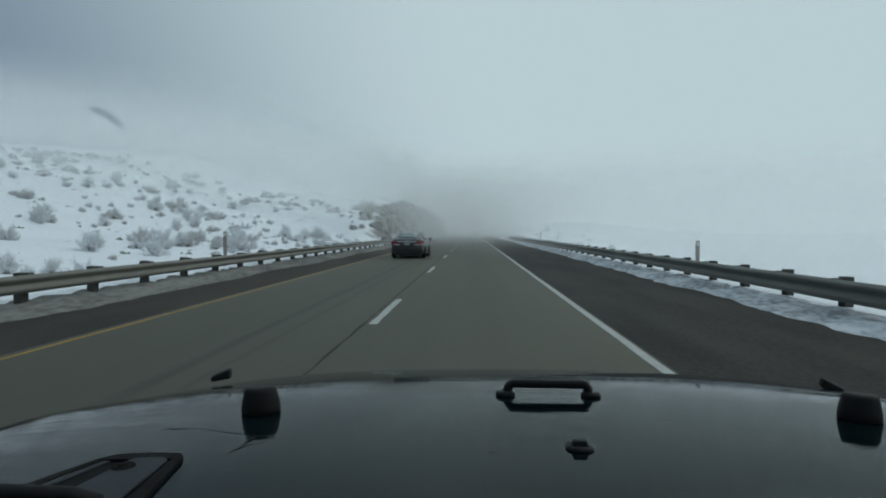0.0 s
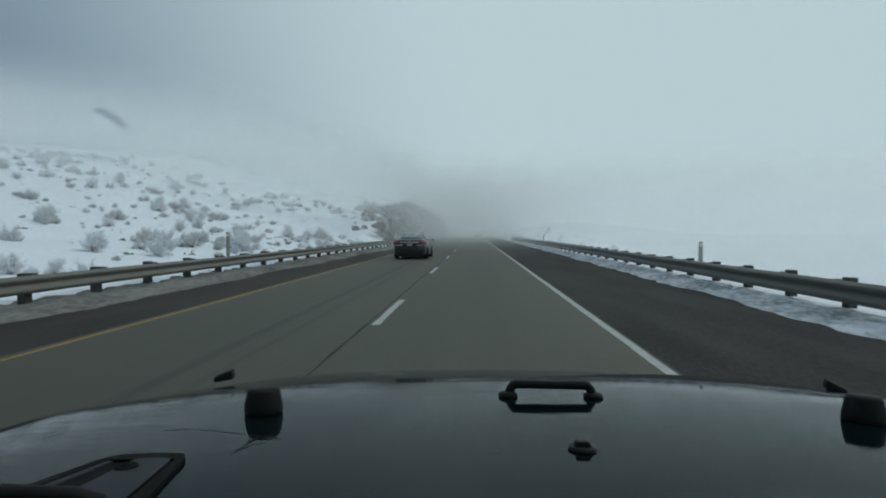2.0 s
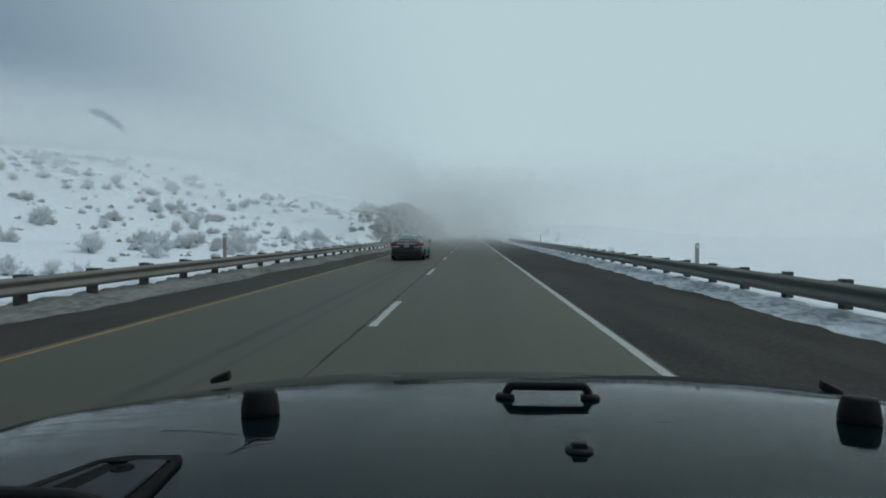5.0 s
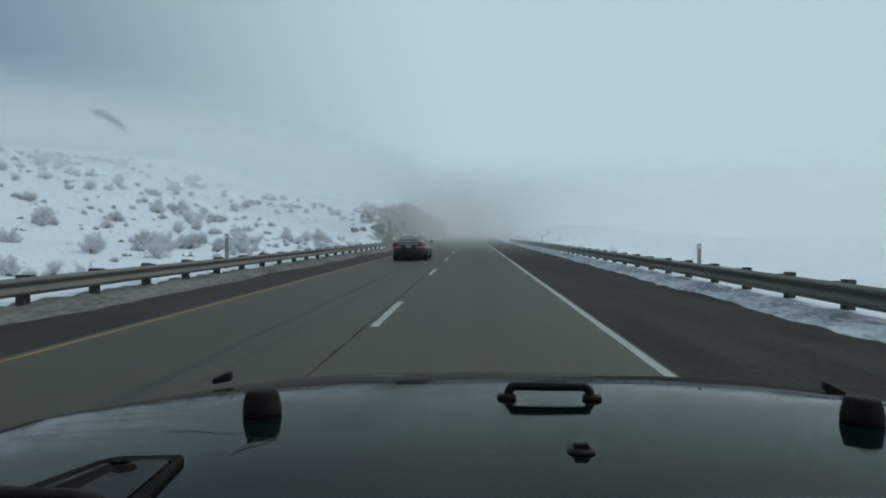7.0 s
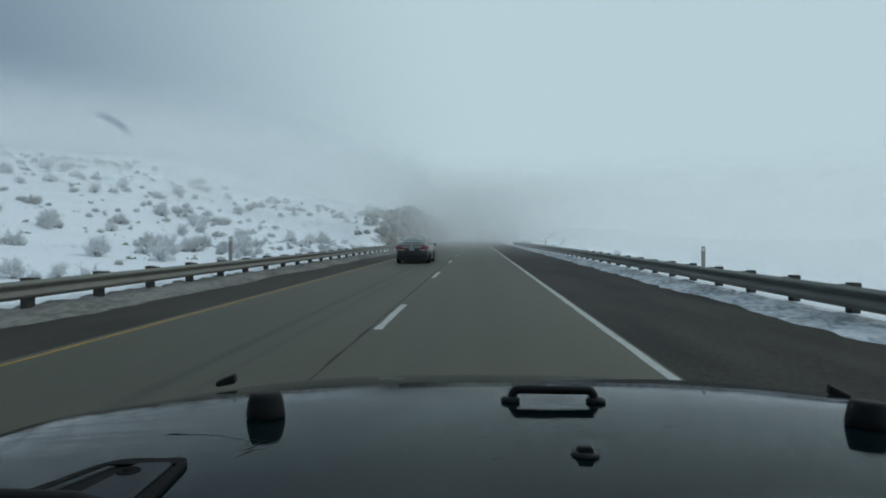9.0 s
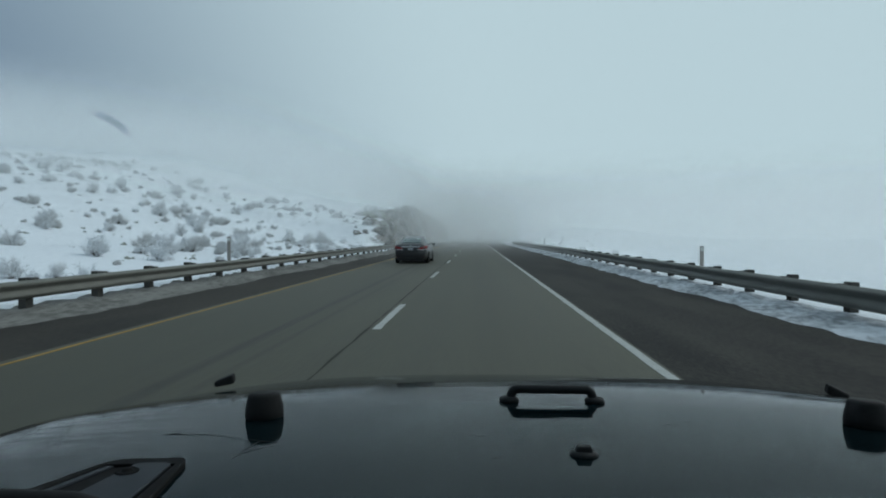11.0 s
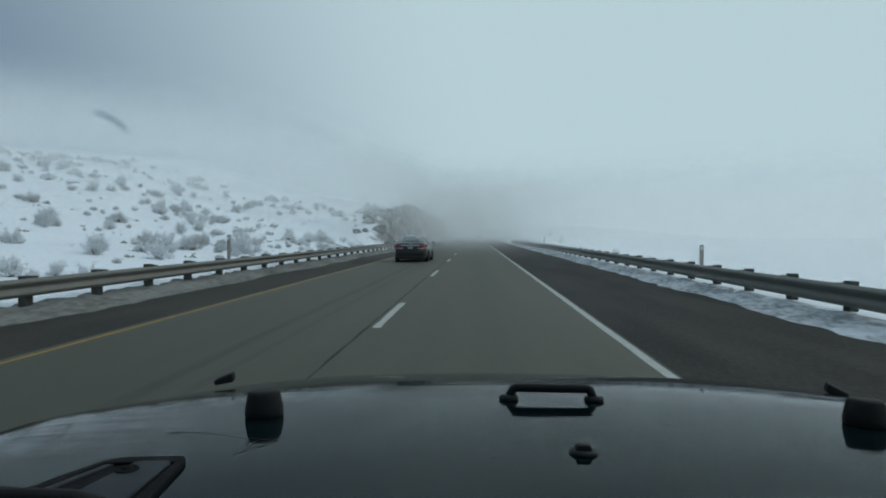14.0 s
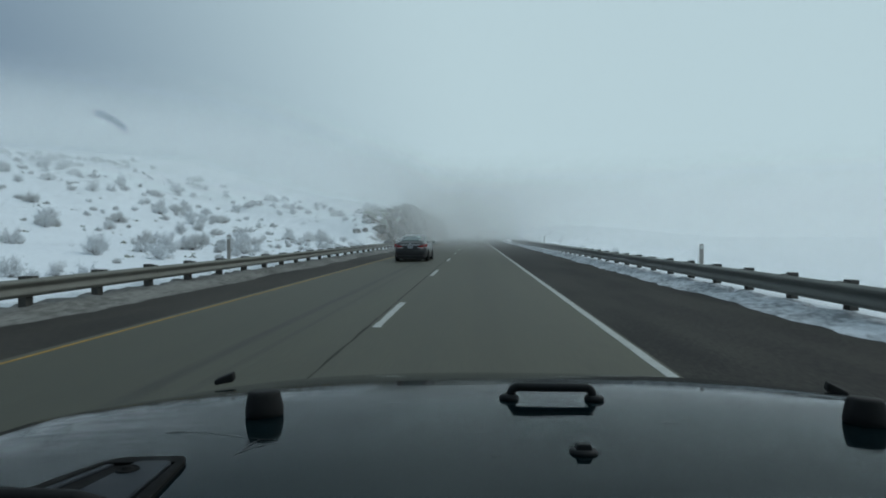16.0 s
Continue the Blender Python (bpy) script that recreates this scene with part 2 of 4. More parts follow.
def fog_veil(thickness):
    """Droplets that scatter light on, thin enough to see through; thin at the ground and wispy above."""
    m = bpy.data.materials.new("fog")
    m.use_nodes = True
    nt = m.node_tree
    nt.nodes.clear()
    out = nt.nodes.new("ShaderNodeOutputMaterial")
    clear = nt.nodes.new("ShaderNodeBsdfTransparent")
    front = nt.nodes.new("ShaderNodeBsdfDiffuse")
    back = nt.nodes.new("ShaderNodeBsdfTranslucent")
    for s in (front, back):
        s.inputs["Color"].default_value = (0.985, 0.99, 0.978, 1)
    body = nt.nodes.new("ShaderNodeMixShader")
    nt.links.new(front.outputs[0], body.inputs[1])
    nt.links.new(back.outputs[0], body.inputs[2])
    body.inputs[0].default_value = 0.6
    lie = nt.nodes.new("ShaderNodeAttribute")
    lie.attribute_name = "fog_depth"
    geo = nt.nodes.new("ShaderNodeNewGeometry")
    n = nt.nodes.new("ShaderNodeTexNoise")
    n.inputs["Scale"].default_value = 0.05
    n.inputs["Detail"].default_value = 3
    nt.links.new(geo.outputs["Position"], n.inputs["Vector"])
    wisp = nt.nodes.new("ShaderNodeMapRange")
    wisp.inputs["From Min"].default_value = 0.3
    wisp.inputs["From Max"].default_value = 0.7
    wisp.inputs["To Min"].default_value = thickness * 0.9
    wisp.inputs["To Max"].default_value = thickness * 1.1
    nt.links.new(n.outputs["Fac"], wisp.inputs["Value"])
    mul = nt.nodes.new("ShaderNodeMath")
    mul.operation = 'MULTIPLY'
    nt.links.new(lie.outputs["Fac"], mul.inputs[0])
    nt.links.new(wisp.outputs[0], mul.inputs[1])
    most = nt.nodes.new("ShaderNodeMath")
    most.operation = 'MINIMUM'
    most.inputs[1].default_value = 0.23
    nt.links.new(mul.outputs[0], most.inputs[0])
    mix = nt.nodes.new("ShaderNodeMixShader")
    nt.links.new(most.outputs[0], mix.inputs[0])
    nt.links.new(clear.outputs[0], mix.inputs[1])
    nt.links.new(body.outputs[0], mix.inputs[2])
    nt.links.new(mix.outputs[0], out.inputs[0])
    return m


def clear_pane(name, tint, gloss):
    m = bpy.data.materials.new(name)
    m.use_nodes = True
    nt = m.node_tree
    nt.nodes.clear()
    out = nt.nodes.new("ShaderNodeOutputMaterial")
    clear = nt.nodes.new("ShaderNodeBsdfTransparent")
    clear.inputs[0].default_value = (*tint, 1)
    shine = nt.nodes.new("ShaderNodeBsdfGlossy")
    shine.inputs["Roughness"].default_value = 0.02
    mix = nt.nodes.new("ShaderNodeMixShader")
    mix.inputs[0].default_value = gloss
    nt.links.new(clear.outputs[0], mix.inputs[1])
    nt.links.new(shine.outputs[0], mix.inputs[2])
    nt.links.new(mix.outputs[0], out.inputs[0])
    return m


M_SCREEN = clear_pane("windscreen_glass", (0.985, 0.99, 0.99), 0.01)


# ---------------------------------------------------------------- mesh helpers
def mesh_of(name, verts, faces, material, smooth=False):
    me = bpy.data.meshes.new(name)
    me.from_pydata([tuple(v) for v in verts], [], faces)
    me.materials.append(material)
    if smooth:
        me.shade_smooth()
    me.update()
    return me


def piece(name, me, parent=None, m=None, label=""):
    ob = new(name, me)
    if parent is not None:
        ob.parent = parent
    if m is not None:
        ob.matrix_basis = m
    if label:
        tagged(ob, label)
    return ob


def part(name, bm, material, parent, label="", smooth=False, m=None):
    me = bpy.data.meshes.new(name)
    bmesh.ops.recalc_face_normals(bm, faces=bm.faces)
    bm.to_mesh(me)
    bm.free()
    me.materials.append(material)
    if smooth:
        me.shade_smooth()
    return piece(name, me, parent, m, label)


def box_bm(sx, sy, sz, at=(0, 0, 0), bevel=0.0, turn=None, taper=1.0):
    bm = bmesh.new()
    bmesh.ops.create_cube(bm, size=1.0)
    for v in bm.verts:
        k = taper if v.co.z > 0 else 1.0
        v.co = Vector((v.co.x * sx * k, v.co.y * sy * k, v.co.z * sz))
    if bevel:
        bmesh.ops.bevel(bm, geom=bm.edges[:], offset=bevel, segments=2, affect='EDGES', profile=0.6)
    if turn is not None:
        bmesh.ops.transform(bm, matrix=turn, verts=bm.verts)
    bmesh.ops.translate(bm, vec=at, verts=bm.verts)
    return bm


def rod_bm(a, b, r1, r2=None, seg=12):
    """A round bar from a to b."""
    a, b = Vector(a), Vector(b)
    bm = bmesh.new()
    bmesh.ops.create_cone(bm, cap_ends=True, segments=seg, radius1=r1, radius2=r1 if r2 is None else r2, depth=(b - a).length)
    q = (b - a).to_track_quat('Z', 'Y').to_matrix().to_4x4()
    bmesh.ops.transform(bm, matrix=Matrix.Translation((a + b) / 2) @ q, verts=bm.verts)
    return bm


def turned_bm(profile, seg=24):
    """A solid of revolution about z from (radius, height) pairs."""
    bm = bmesh.new()
    rings = []
    for r, z in profile:
        rings.append([bm.verts.new((r * math.cos(2 * math.pi * i / seg), r * math.sin(2 * math.pi * i / seg), z)) for i in range(seg)])
    for lo, hi in zip(rings, rings[1:]):
        for i in range(seg):
            bm.faces.new((lo[i], lo[(i + 1) % seg], hi[(i + 1) % seg], hi[i]))
    bm.faces.new(rings[0][::-1])
    bm.faces.new(rings[-1])
    return bm


def tube_bm(points, r, seg=10):
    """A bent round bar along points."""
    bm = bmesh.new()
    pts = [Vector(p) for p in points]
    rings = []
    for i, p in enumerate(pts):
        d = (pts[min(i + 1, len(pts) - 1)] - pts[max(i - 1, 0)]).normalized()
        q = d.to_track_quat('Z', 'Y').to_matrix()
        rings.append([bm.verts.new(p + q @ Vector((r * math.cos(2 * math.pi * k / seg), r * math.sin(2 * math.pi * k / seg), 0))) for k in range(seg)])
    for lo, hi in zip(rings, rings[1:]):
        best = min(range(seg), key=lambda s: sum((lo[k].co - hi[(k + s) % seg].co).length for k in range(seg)))
        for k in range(seg):
            bm.faces.new((lo[k], lo[(k + 1) % seg], hi[(k + 1 + best) % seg], hi[(k + best) % seg]))
    bm.faces.new(rings[0][::-1])
    bm.faces.new(rings[-1])
    return bm


def grid_mesh(name, xs, ys, height, material, smooth=True):
    xs, ys = np.asarray(xs, float), np.asarray(ys, float)
    gx, gy = np.meshgrid(xs, ys)
    gz = height(gx, gy)
    n = len(xs)
    verts = np.stack([gx.ravel(), gy.ravel(), gz.ravel()], 1)
    faces = [(j * n + i, j * n + i + 1, (j + 1) * n + i + 1, (j + 1) * n + i) for j in range(len(ys) - 1) for i in range(n - 1)]
    return mesh_of(name, verts.tolist(), faces, material, smooth)


def waves(x, y, scale, seed):
    """Smooth uneven relief, about -1 to 1, from a few crossing waves."""
    rng = np.random.RandomState(seed)
    total = np.zeros_like(x, dtype=float)
    for k in range(9):
        a, f, p = rng.uniform(0, 2 * math.pi), rng.uniform(0.5, 2.2) / scale, rng.uniform(0, 6.28)
        total = total + np.sin((x * math.cos(a) + y * math.sin(a)) * f * 2 * math.pi + p) / (0.6 + f * scale)
    return total / 3.2


def step(a, b, v):
    t = np.clip((v - a) / (b - a), 0, 1)
    return t * t * (3 - 2 * t)


# ---------------------------------------------------------------- road and ground
SHIFT = -0.23
WHITE_X, MID_X, YELLOW_X = 2.19 + SHIFT, -1.29 + SHIFT, -5.00 + SHIFT
EDGE_R, EDGE_L = 5.45 + SHIFT, -6.85 + SHIFT
RAIL_R, RAIL_L = 6.0, -7.85
ROAD_Y0, ROAD_Y1 = -60.0, 900.0


def strip(name, x0, x1, y0, y1, z, material, label, rough_edge=0.0, seed=1, step_y=2.0):
    """A flat strip of paving or paint with a little thickness; its edges may be worn."""
    n = max(2, int((y1 - y0) / step_y) + 1)
    rng = random.Random(seed)
    verts, faces = [], []
    for i in range(n):
        y = y0 + (y1 - y0) * i / (n - 1)
        a, b = x0 + rng.uniform(-1, 1) * rough_edge, x1 + rng.uniform(-1, 1) * rough_edge
        verts += [(a, y, z), (b, y, z), (a, y, z - 0.02), (b, y, z - 0.02)]
    for i in range(n - 1):
        p, q = 4 * i, 4 * i + 4
        faces += [(p, p + 1, q + 1, q), (p + 2, p, q, q + 2), (p + 1, p + 3, q + 3, q + 1)]
    faces += [(0, 2, 3, 1), (4 * n - 4, 4 * n - 3, 4 * n - 1, 4 * n - 2)]
    return mesh_of(name, verts, faces, material)


road = piece("road", strip("road", YELLOW_X - 0.16, WHITE_X + 0.10, ROAD_Y0, ROAD_Y1, 0.0, M_ASPHALT, "", 0, step_y=20))
tagged(road, "two lanes of worn grey-brown asphalt, damp and bare", "road", kind="structure")
sh_r = piece("shoulder_right", strip("shoulder", WHITE_X + 0.10, EDGE_R + 1.2, ROAD_Y0, ROAD_Y1, -0.003, M_SHOULDER, "", 0, step_y=20))
tagged(sh_r, "wide dark asphalt shoulder edged by ploughed snow", "road shoulder", kind="structure")
sh_l = piece("shoulder_left", strip("shoulder", EDGE_L - 1.0, YELLOW_X - 0.16, ROAD_Y0, ROAD_Y1, -0.003, M_SANDED, "", 0, step_y=20))
tagged(sh_l, "narrow dark asphalt shoulder edged by sanded snow", "road shoulder", kind="structure")

line = piece("edge_line_white", strip("edge_line", WHITE_X - 0.059, WHITE_X + 0.059, ROAD_Y0, ROAD_Y1, 0.004, M_WHITE, "", 0.006, 3, 0.8))
tagged(line, "solid white edge line painted along the lane", "road marking", kind="structure")
line = piece("edge_line_yellow", strip("edge_line", YELLOW_X - 0.031, YELLOW_X + 0.031, ROAD_Y0, ROAD_Y1, 0.004, M_YELLOW, "", 0.006, 4, 0.8))
tagged(line, "solid yellow edge line painted along the passing lane", "road marking", kind="structure")
seam = piece("pavement_seam", strip("pavement_seam", MID_X - 0.155, MID_X - 0.125, ROAD_Y0, ROAD_Y1, 0.0025, M_SEAM, "", 0.016, 5, 0.5))
tagged(seam, "dark ragged tar seam beside the lane line", "pavement seam", kind="structure")
DASH_Y, DASH_STEP, DASH_LONG = 9.6, 12.22, 3.55
dash_mesh = strip("lane_dash", -0.06, 0.06, 0, DASH_LONG, 0.004, M_WHITE, "", 0.010, 8, 0.25)
for k in range(-4, 22):
    d = piece("lane_dash", dash_mesh, None, pose(MID_X, DASH_Y + k * DASH_STEP, 0))
    tagged(d, "worn white lane dash painted on asphalt", "road marking", group="lane dashes", kind="structure")


def land(x, y):
    """Height of the snow-covered land beside the road."""
    left, right = -x + EDGE_L - 1.20, x - EDGE_R - 0.60
    far = 1 + np.clip(y - 42, 0, 80) / 34
    u = np.clip(left - 1.7, 0, None)
    hill = (0.085 * np.minimum(u, 12) + 0.155 * np.clip(u - 12, 0, 34) + 0.05 * np.clip(u - 46, 0, 80)) * far
    hill = hill + step(8, 40, u) * 0.7 * waves(x, y, 38, 3) + step(2, 10, u) * 0.18 * waves(x, y, 9, 4)
    hill = 34 * (1 - np.exp(-hill / 34))
    cut = (step(62, 82, y + 4 * waves(x, y, 14, 6)) * 3.6 + step(80, 130, y) * 3.0) * step(0.7, 4.2, left + 0.8 * waves(x, y, 7, 9))
    hill = np.maximum(hill, cut + 0.35 * np.minimum(hill, 6))
    bank = step(0, 0.25, left) * 0.175
    v = np.clip(right - 1.6, 0, None)
    fall = -0.30 * np.clip(v, 0, 26) - 0.05 * np.clip(v - 26, 0, 300)
    fall = fall * (1 - step(70, 125, y))
    rise = step(105, 160, y + 5 * waves(x, y, 17, 16)) * 3.4 * step(2.0, 15, right + 1.2 * waves(x, y, 9, 12)) * (1 - 0.9 * step(18, 60, right))
    fall = fall + rise + step(2, 9, v) * 0.2 * waves(x, y, 11, 5)
    z = np.where(left > 0, hill + bank, np.where(right > 0, fall + step(0, 0.25, right) * 0.165, -0.12))
    return z


def spread(near, far, fine, grow):
    out, v, s = [], near, fine
    while v < far:
        out.append(v)
        v += s
        s *= grow
    return out + [far]


xs_r = spread(EDGE_R + 0.58, 1500, 0.13, 1.055)
xs_l = [-v for v in spread(-EDGE_L + 1.18, 1500, 0.13, 1.05)][::-1]
ys = np.concatenate([np.arange(-80, 0, 4.0), np.arange(0, 230, 1.3), np.arange(230, 420, 6.0), [450, 500, 600, 800, 1100, 1500]])
ground = piece("ground", grid_mesh("ground", xs_l + [EDGE_L + 1, -1, EDGE_R - 1] + xs_r, ys, land, M_GROUND))
tagged(ground, "snow-covered hillside and verge with bare rocky cut", "ground", kind="structure")


def bank_mesh(name, inner, outer, high, seed, material, reach=None):
    """A ploughed bank: thin and ragged on the asphalt, thicker under the rail."""
    side = 1 if outer > inner else -1
    offs = np.concatenate([np.arange(-0.7, reach or (0.86 if side > 0 else 1.47), 0.085)])
    yy = np.concatenate([np.arange(-12, 45, 0.35), np.arange(45, 130, 1.0), np.arange(130, 300, 5.0)])

    def h(x, y):
        o = (x - inner) * side
        ragged = (0.30 if side < 0 else 0.16) * waves(x * 0, y, 7, seed) + 0.12 * waves(x, y, 1.7, seed + 1)
        lift = step(-0.12, 0.8, o + ragged)
        crumb = 0.05 * waves(x, y, 0.9, seed + 2) + 0.03 * waves(x, y, 0.42, seed + 3)
        z = -0.03 + (high + 0.03) * lift + crumb * lift
        return z
    return grid_mesh(name, inner + side * offs, yy, h, material)


snow_r = piece("snow_bank_right", bank_mesh("snow_bank", EDGE_R, RAIL_R + 1, 0.16, 20, M_CRUST))
tagged(snow_r, "low crusty bank of ploughed snow under the guardrail", "snow bank", kind="structure")
snow_l = piece("snow_bank_left", bank_mesh("snow_bank", EDGE_L, RAIL_L - 1, 0.17, 30, M_DIRTY))
tagged(snow_l, "low grey bank of sanded dirty snow under the guardrail", "snow bank", kind="structure")


verge = piece("snow_verge_left", bank_mesh("snow_verge", EDGE_L - 0.58, RAIL_L - 1, 0.25, 35, M_SNOW, 0.75))
tagged(verge, "clean snow lying under and behind the guardrail", "snow", kind="structure")


# ---------------------------------------------------------------- guardrails
def w_profile(top, bottom):
    """The folded section of a two-wave steel beam, (offset towards the road, height)."""
    d = top - bottom
    pts = [(0.0, 0.0), (0.014, 0.02), (0.064, 0.13), (0.071, 0.20), (0.064, 0.28), (0.026, 0.42), (0.016, 0.5)]
    half = [(o, top - h * d) for o, h in pts]
    return half + [(o, bottom + (top - z)) for o, z in half[-2::-1]]


def guardrail(x, side, top, bottom, y0, y1, gap, phase, base, label):
    rail_thing = tagged(new("guardrail"), label, "guardrail", group="roadside guardrails")
    rail_thing.matrix_basis = pose(x, 0, 0)
    prof = w_profile(top, bottom)
    seg = gap * 2
    n = int((y1 - y0) / seg)
    # one lapped panel, shared by all
    verts, faces = [], []
    ring = [(o, z) for o, z in prof] + [(o - 0.006, z) for o, z in reversed(prof)]
    m = len(ring)
    for y in (0.0, seg + 0.12):
        verts += [(-side * o, y, z) for o, z in ring]
    faces = [(i, (i + 1) % m, m + (i + 1) % m, m + i) for i in range(m)] + [tuple(range(m))[::-1], tuple(range(m, 2 * m))]
    panel = mesh_of("rail_panel", verts, faces, M_STEEL)
    post_bm = box_bm(0.15, 0.19, top + 0.03 - (base - 0.25), (side * 0.21, 0, (top + 0.03 + base - 0.25) / 2), 0.008)
    block_bm = box_bm(0.125, 0.16, 0.34, (side * 0.07, 0, (top + bottom) / 2 + 0.02), 0.006)
    post = bpy.data.meshes.new("post")
    post_bm.to_mesh(post)
    block = bpy.data.meshes.new("spacer_block")
    block_bm.to_mesh(block)
    for me in (post, block):
        me.materials.append(M_POST)
    start = phase - math.ceil((phase - y0) / gap) * gap
    for k in range(n):
        piece("rail_panel", panel, rail_thing, pose(-side * 0.003 * (k % 2), start + k * seg, 0))
    rng = random.Random(int(abs(x) * 100))
    for k in range(n * 2 + 1):
        y = start + k * gap
        tilt = rng.uniform(-1.2, 1.2)
        piece("post", post, rail_thing, pose(rng.uniform(-0.006, 0.006), y, rng.uniform(-0.02, 0.02), 0, tilt * 0.6, 0))
        piece("spacer_block", block, rail_thing, pose(0, y, 0))
    return rail_thing, start + n * seg


rail_l, end_l = guardrail(RAIL_L, -1, 0.655, 0.335, -14, 190, 2.14, 10.92, 0.12,
                          "long weathered steel guardrail on wooden posts by dirty snow")
rail_r, end_r = guardrail(RAIL_R, 1, 0.63, 0.27, -14, 108, 1.94, 10.8, 0.12,
                          "grey steel guardrail on wooden posts, ending in a flared tip")
# blunt flared end of the near-shoulder rail
end_bm = box_bm(0.05, 0.34, 0.34, (0.03, end_r + 0.26, 0.47), 0.012)
part("end_shoe", end_bm, M_STEEL, rail_r, "dented steel end shoe")


def delineator(x, y, top, label):
    thing = tagged(new("delineator_post"), label, "marker post", group="marker posts along the road")
    thing.matrix_basis = pose(x, y, float(land(np.array([x]), np.array([y]))[0]) - 0.1)
    tall = top - thing.matrix_basis.translation.z
    part("stake", box_bm(0.125, 0.03, tall, (0, 0, tall / 2), 0.006), M_DELIN, thing)
    part("reflector", box_bm(0.09, 0.008, 0.11, (0, -0.02, tall - 0.10), 0.003), M_REFLECT, thing, "small pale reflector plate")
    return thing


delineator(-8.5, 21.4, 1.42, "pale flat marker stake behind the guardrail, in snow")
delineator(7.1, 20.3, 1.12, "pale flat marker stake behind the guardrail, in snow")
delineator(7.1, 66.0, 1.25, "thin dark marker stake behind the guardrail")
delineator(-8.6, 100.0, 1.5, "pale flat marker stake behind the guardrail, in snow")


# ---------------------------------------------------------------- the car that carries the camera
HOOD_X = 0.112


def hood_drop(x, y):
    """How far the bonnet lies below the eye; x from its middle, y ahead."""
    c = 0.228 + 0.06 * (y - 0.6)
    c = c + 0.125 * np.clip(y - 0.9, 0, None) ** 2 + 2.6 * np.clip(y - 1.5, 0, None) ** 2
    return c + (0.05 * x ** 2 + 0.08 * x ** 4) * (0.34 + 0.28 * step(0.40, 0.92, y) + 0.38 * step(0.9, 1.3, y))


def hood_z(x, y):
    return EYE[2] - float(hood_drop(np.array(x, float), np.array(y, float)))


def hood_half(y):
    return 0.80 - 0.02 * (y - 0.4) - 0.16 * np.clip(y - 0.9, 0, None) ** 1.3


carrier = tagged(new("off_road_vehicle"), "dark grey off-road vehicle with a broad flat bonnet on asphalt", "vehicle")
carrier.matrix_basis = pose(HOOD_X, 0, 0)


def build_hood():
    yy = np.concatenate([np.linspace(0.40, 1.0, 25), np.linspace(1.02, 1.5, 24), np.linspace(1.515, 1.68, 12)])
    ss = np.linspace(-1, 1, 49)
    verts, faces = [], []
    for y in yy:
        h = hood_half(y)
        for s in ss:
            x = s * h
            verts.append((x, y, EYE[2] - float(hood_drop(np.array(x), np.array(y)))))
        # rolled side edges
    n = len(ss)
    for j in range(len(yy) - 1):
        for i in range(n - 1):
            faces.append((j * n + i, j * n + i + 1, (j + 1) * n + i + 1, (j + 1) * n + i))
    top = len(verts)
    # rolled-over rim: short curve, then a skirt
    for inset, down in ((0.006, 0.004), (0.010, 0.014), (0.011, 0.030), (0.010, 0.095)):
        for j, y in enumerate(yy):
            for sgn, i in ((-1, 0), (1, n - 1)):
                vx, vy, vz = verts[j * n + i]
                verts.append((vx + sgn * inset, vy, vz - down))
    m = len(yy)
    for lv in range(4):
        for j in range(m - 1):
            for s, i in ((0, 0), (1, n - 1)):
                def idx(level, jj):
                    return jj * n + i if level < 0 else top + level * 2 * m + 2 * jj + s
                faces.append((idx(lv - 1, j), idx(lv - 1, j + 1), idx(lv, j + 1), idx(lv, j)))
    me = mesh_of("hood", verts, faces, M_HOOD, True)
    bm = bmesh.new()
    bm.from_mesh(me)
    bmesh.ops.recalc_face_normals(bm, faces=bm.faces)
    bm.to_mesh(me)
    bm.free()
    me.shade_smooth()
    hood = piece("hood", me, carrier, None, "broad dusty dark grey bonnet")
    mod = hood.modifiers.new("thickness", 'SOLIDIFY')
    mod.thickness = 0.004
    mod.offset = -1
    return hood


hood = build_hood()


def on_hood(x, y, up=0.0):
    """A pose on the bonnet, standing upright on its slope."""
    n = Vector((hood_z(x - 0.01, y) - hood_z(x + 0.01, y), hood_z(x, y - 0.01) - hood_z(x, y + 0.01), 0.02)).normalized()
    q = Vector((0, 0, 1)).rotation_difference(n).to_matrix().to_4x4()
    return Matrix.Translation((x, y, hood_z(x, y) + up)) @ q


# two rubber windscreen rests
for x in (-0.404, 0.402):
    stop_bm = turned_bm([(0.0245, -0.002), (0.0262, 0.003), (0.0258, 0.010), (0.0240, 0.021), (0.0220, 0.0295), (0.0202, 0.033), (0.012, 0.034)], 28)
    part("windscreen_rest", stop_bm, M_RUBBER, hood, "black rubber rest", True, on_hood(x, 0.858))

# tie-down loop
loop_m = on_hood(0.003, 0.962)
pts = []
for k in range(13):
    a = math.pi * k / 12
    cx = math.copysign(1, -math.cos(a)) * 0.052
    pts.append((-math.cos(a) * 0.011 + cx * 0.97, 0, 0.006 + 0.0125 * math.sin(a)))
pts = [(-0.0615, 0, -0.001)] + pts + [(0.0615, 0, -0.001)]
loop = part("tie_down_loop", tube_bm(pts, 0.0068, 12), M_PLASTIC, hood, "black coated tie-down loop", True, loop_m)
for x in (-0.063, 0.063):
    foot = turned_bm([(0.0145, -0.001), (0.015, 0.003), (0.0125, 0.0065), (0.006, 0.0075)], 20)
    part("foot", foot, M_PLASTIC, loop, "", True, pose(x * 1.02, 0, 0))

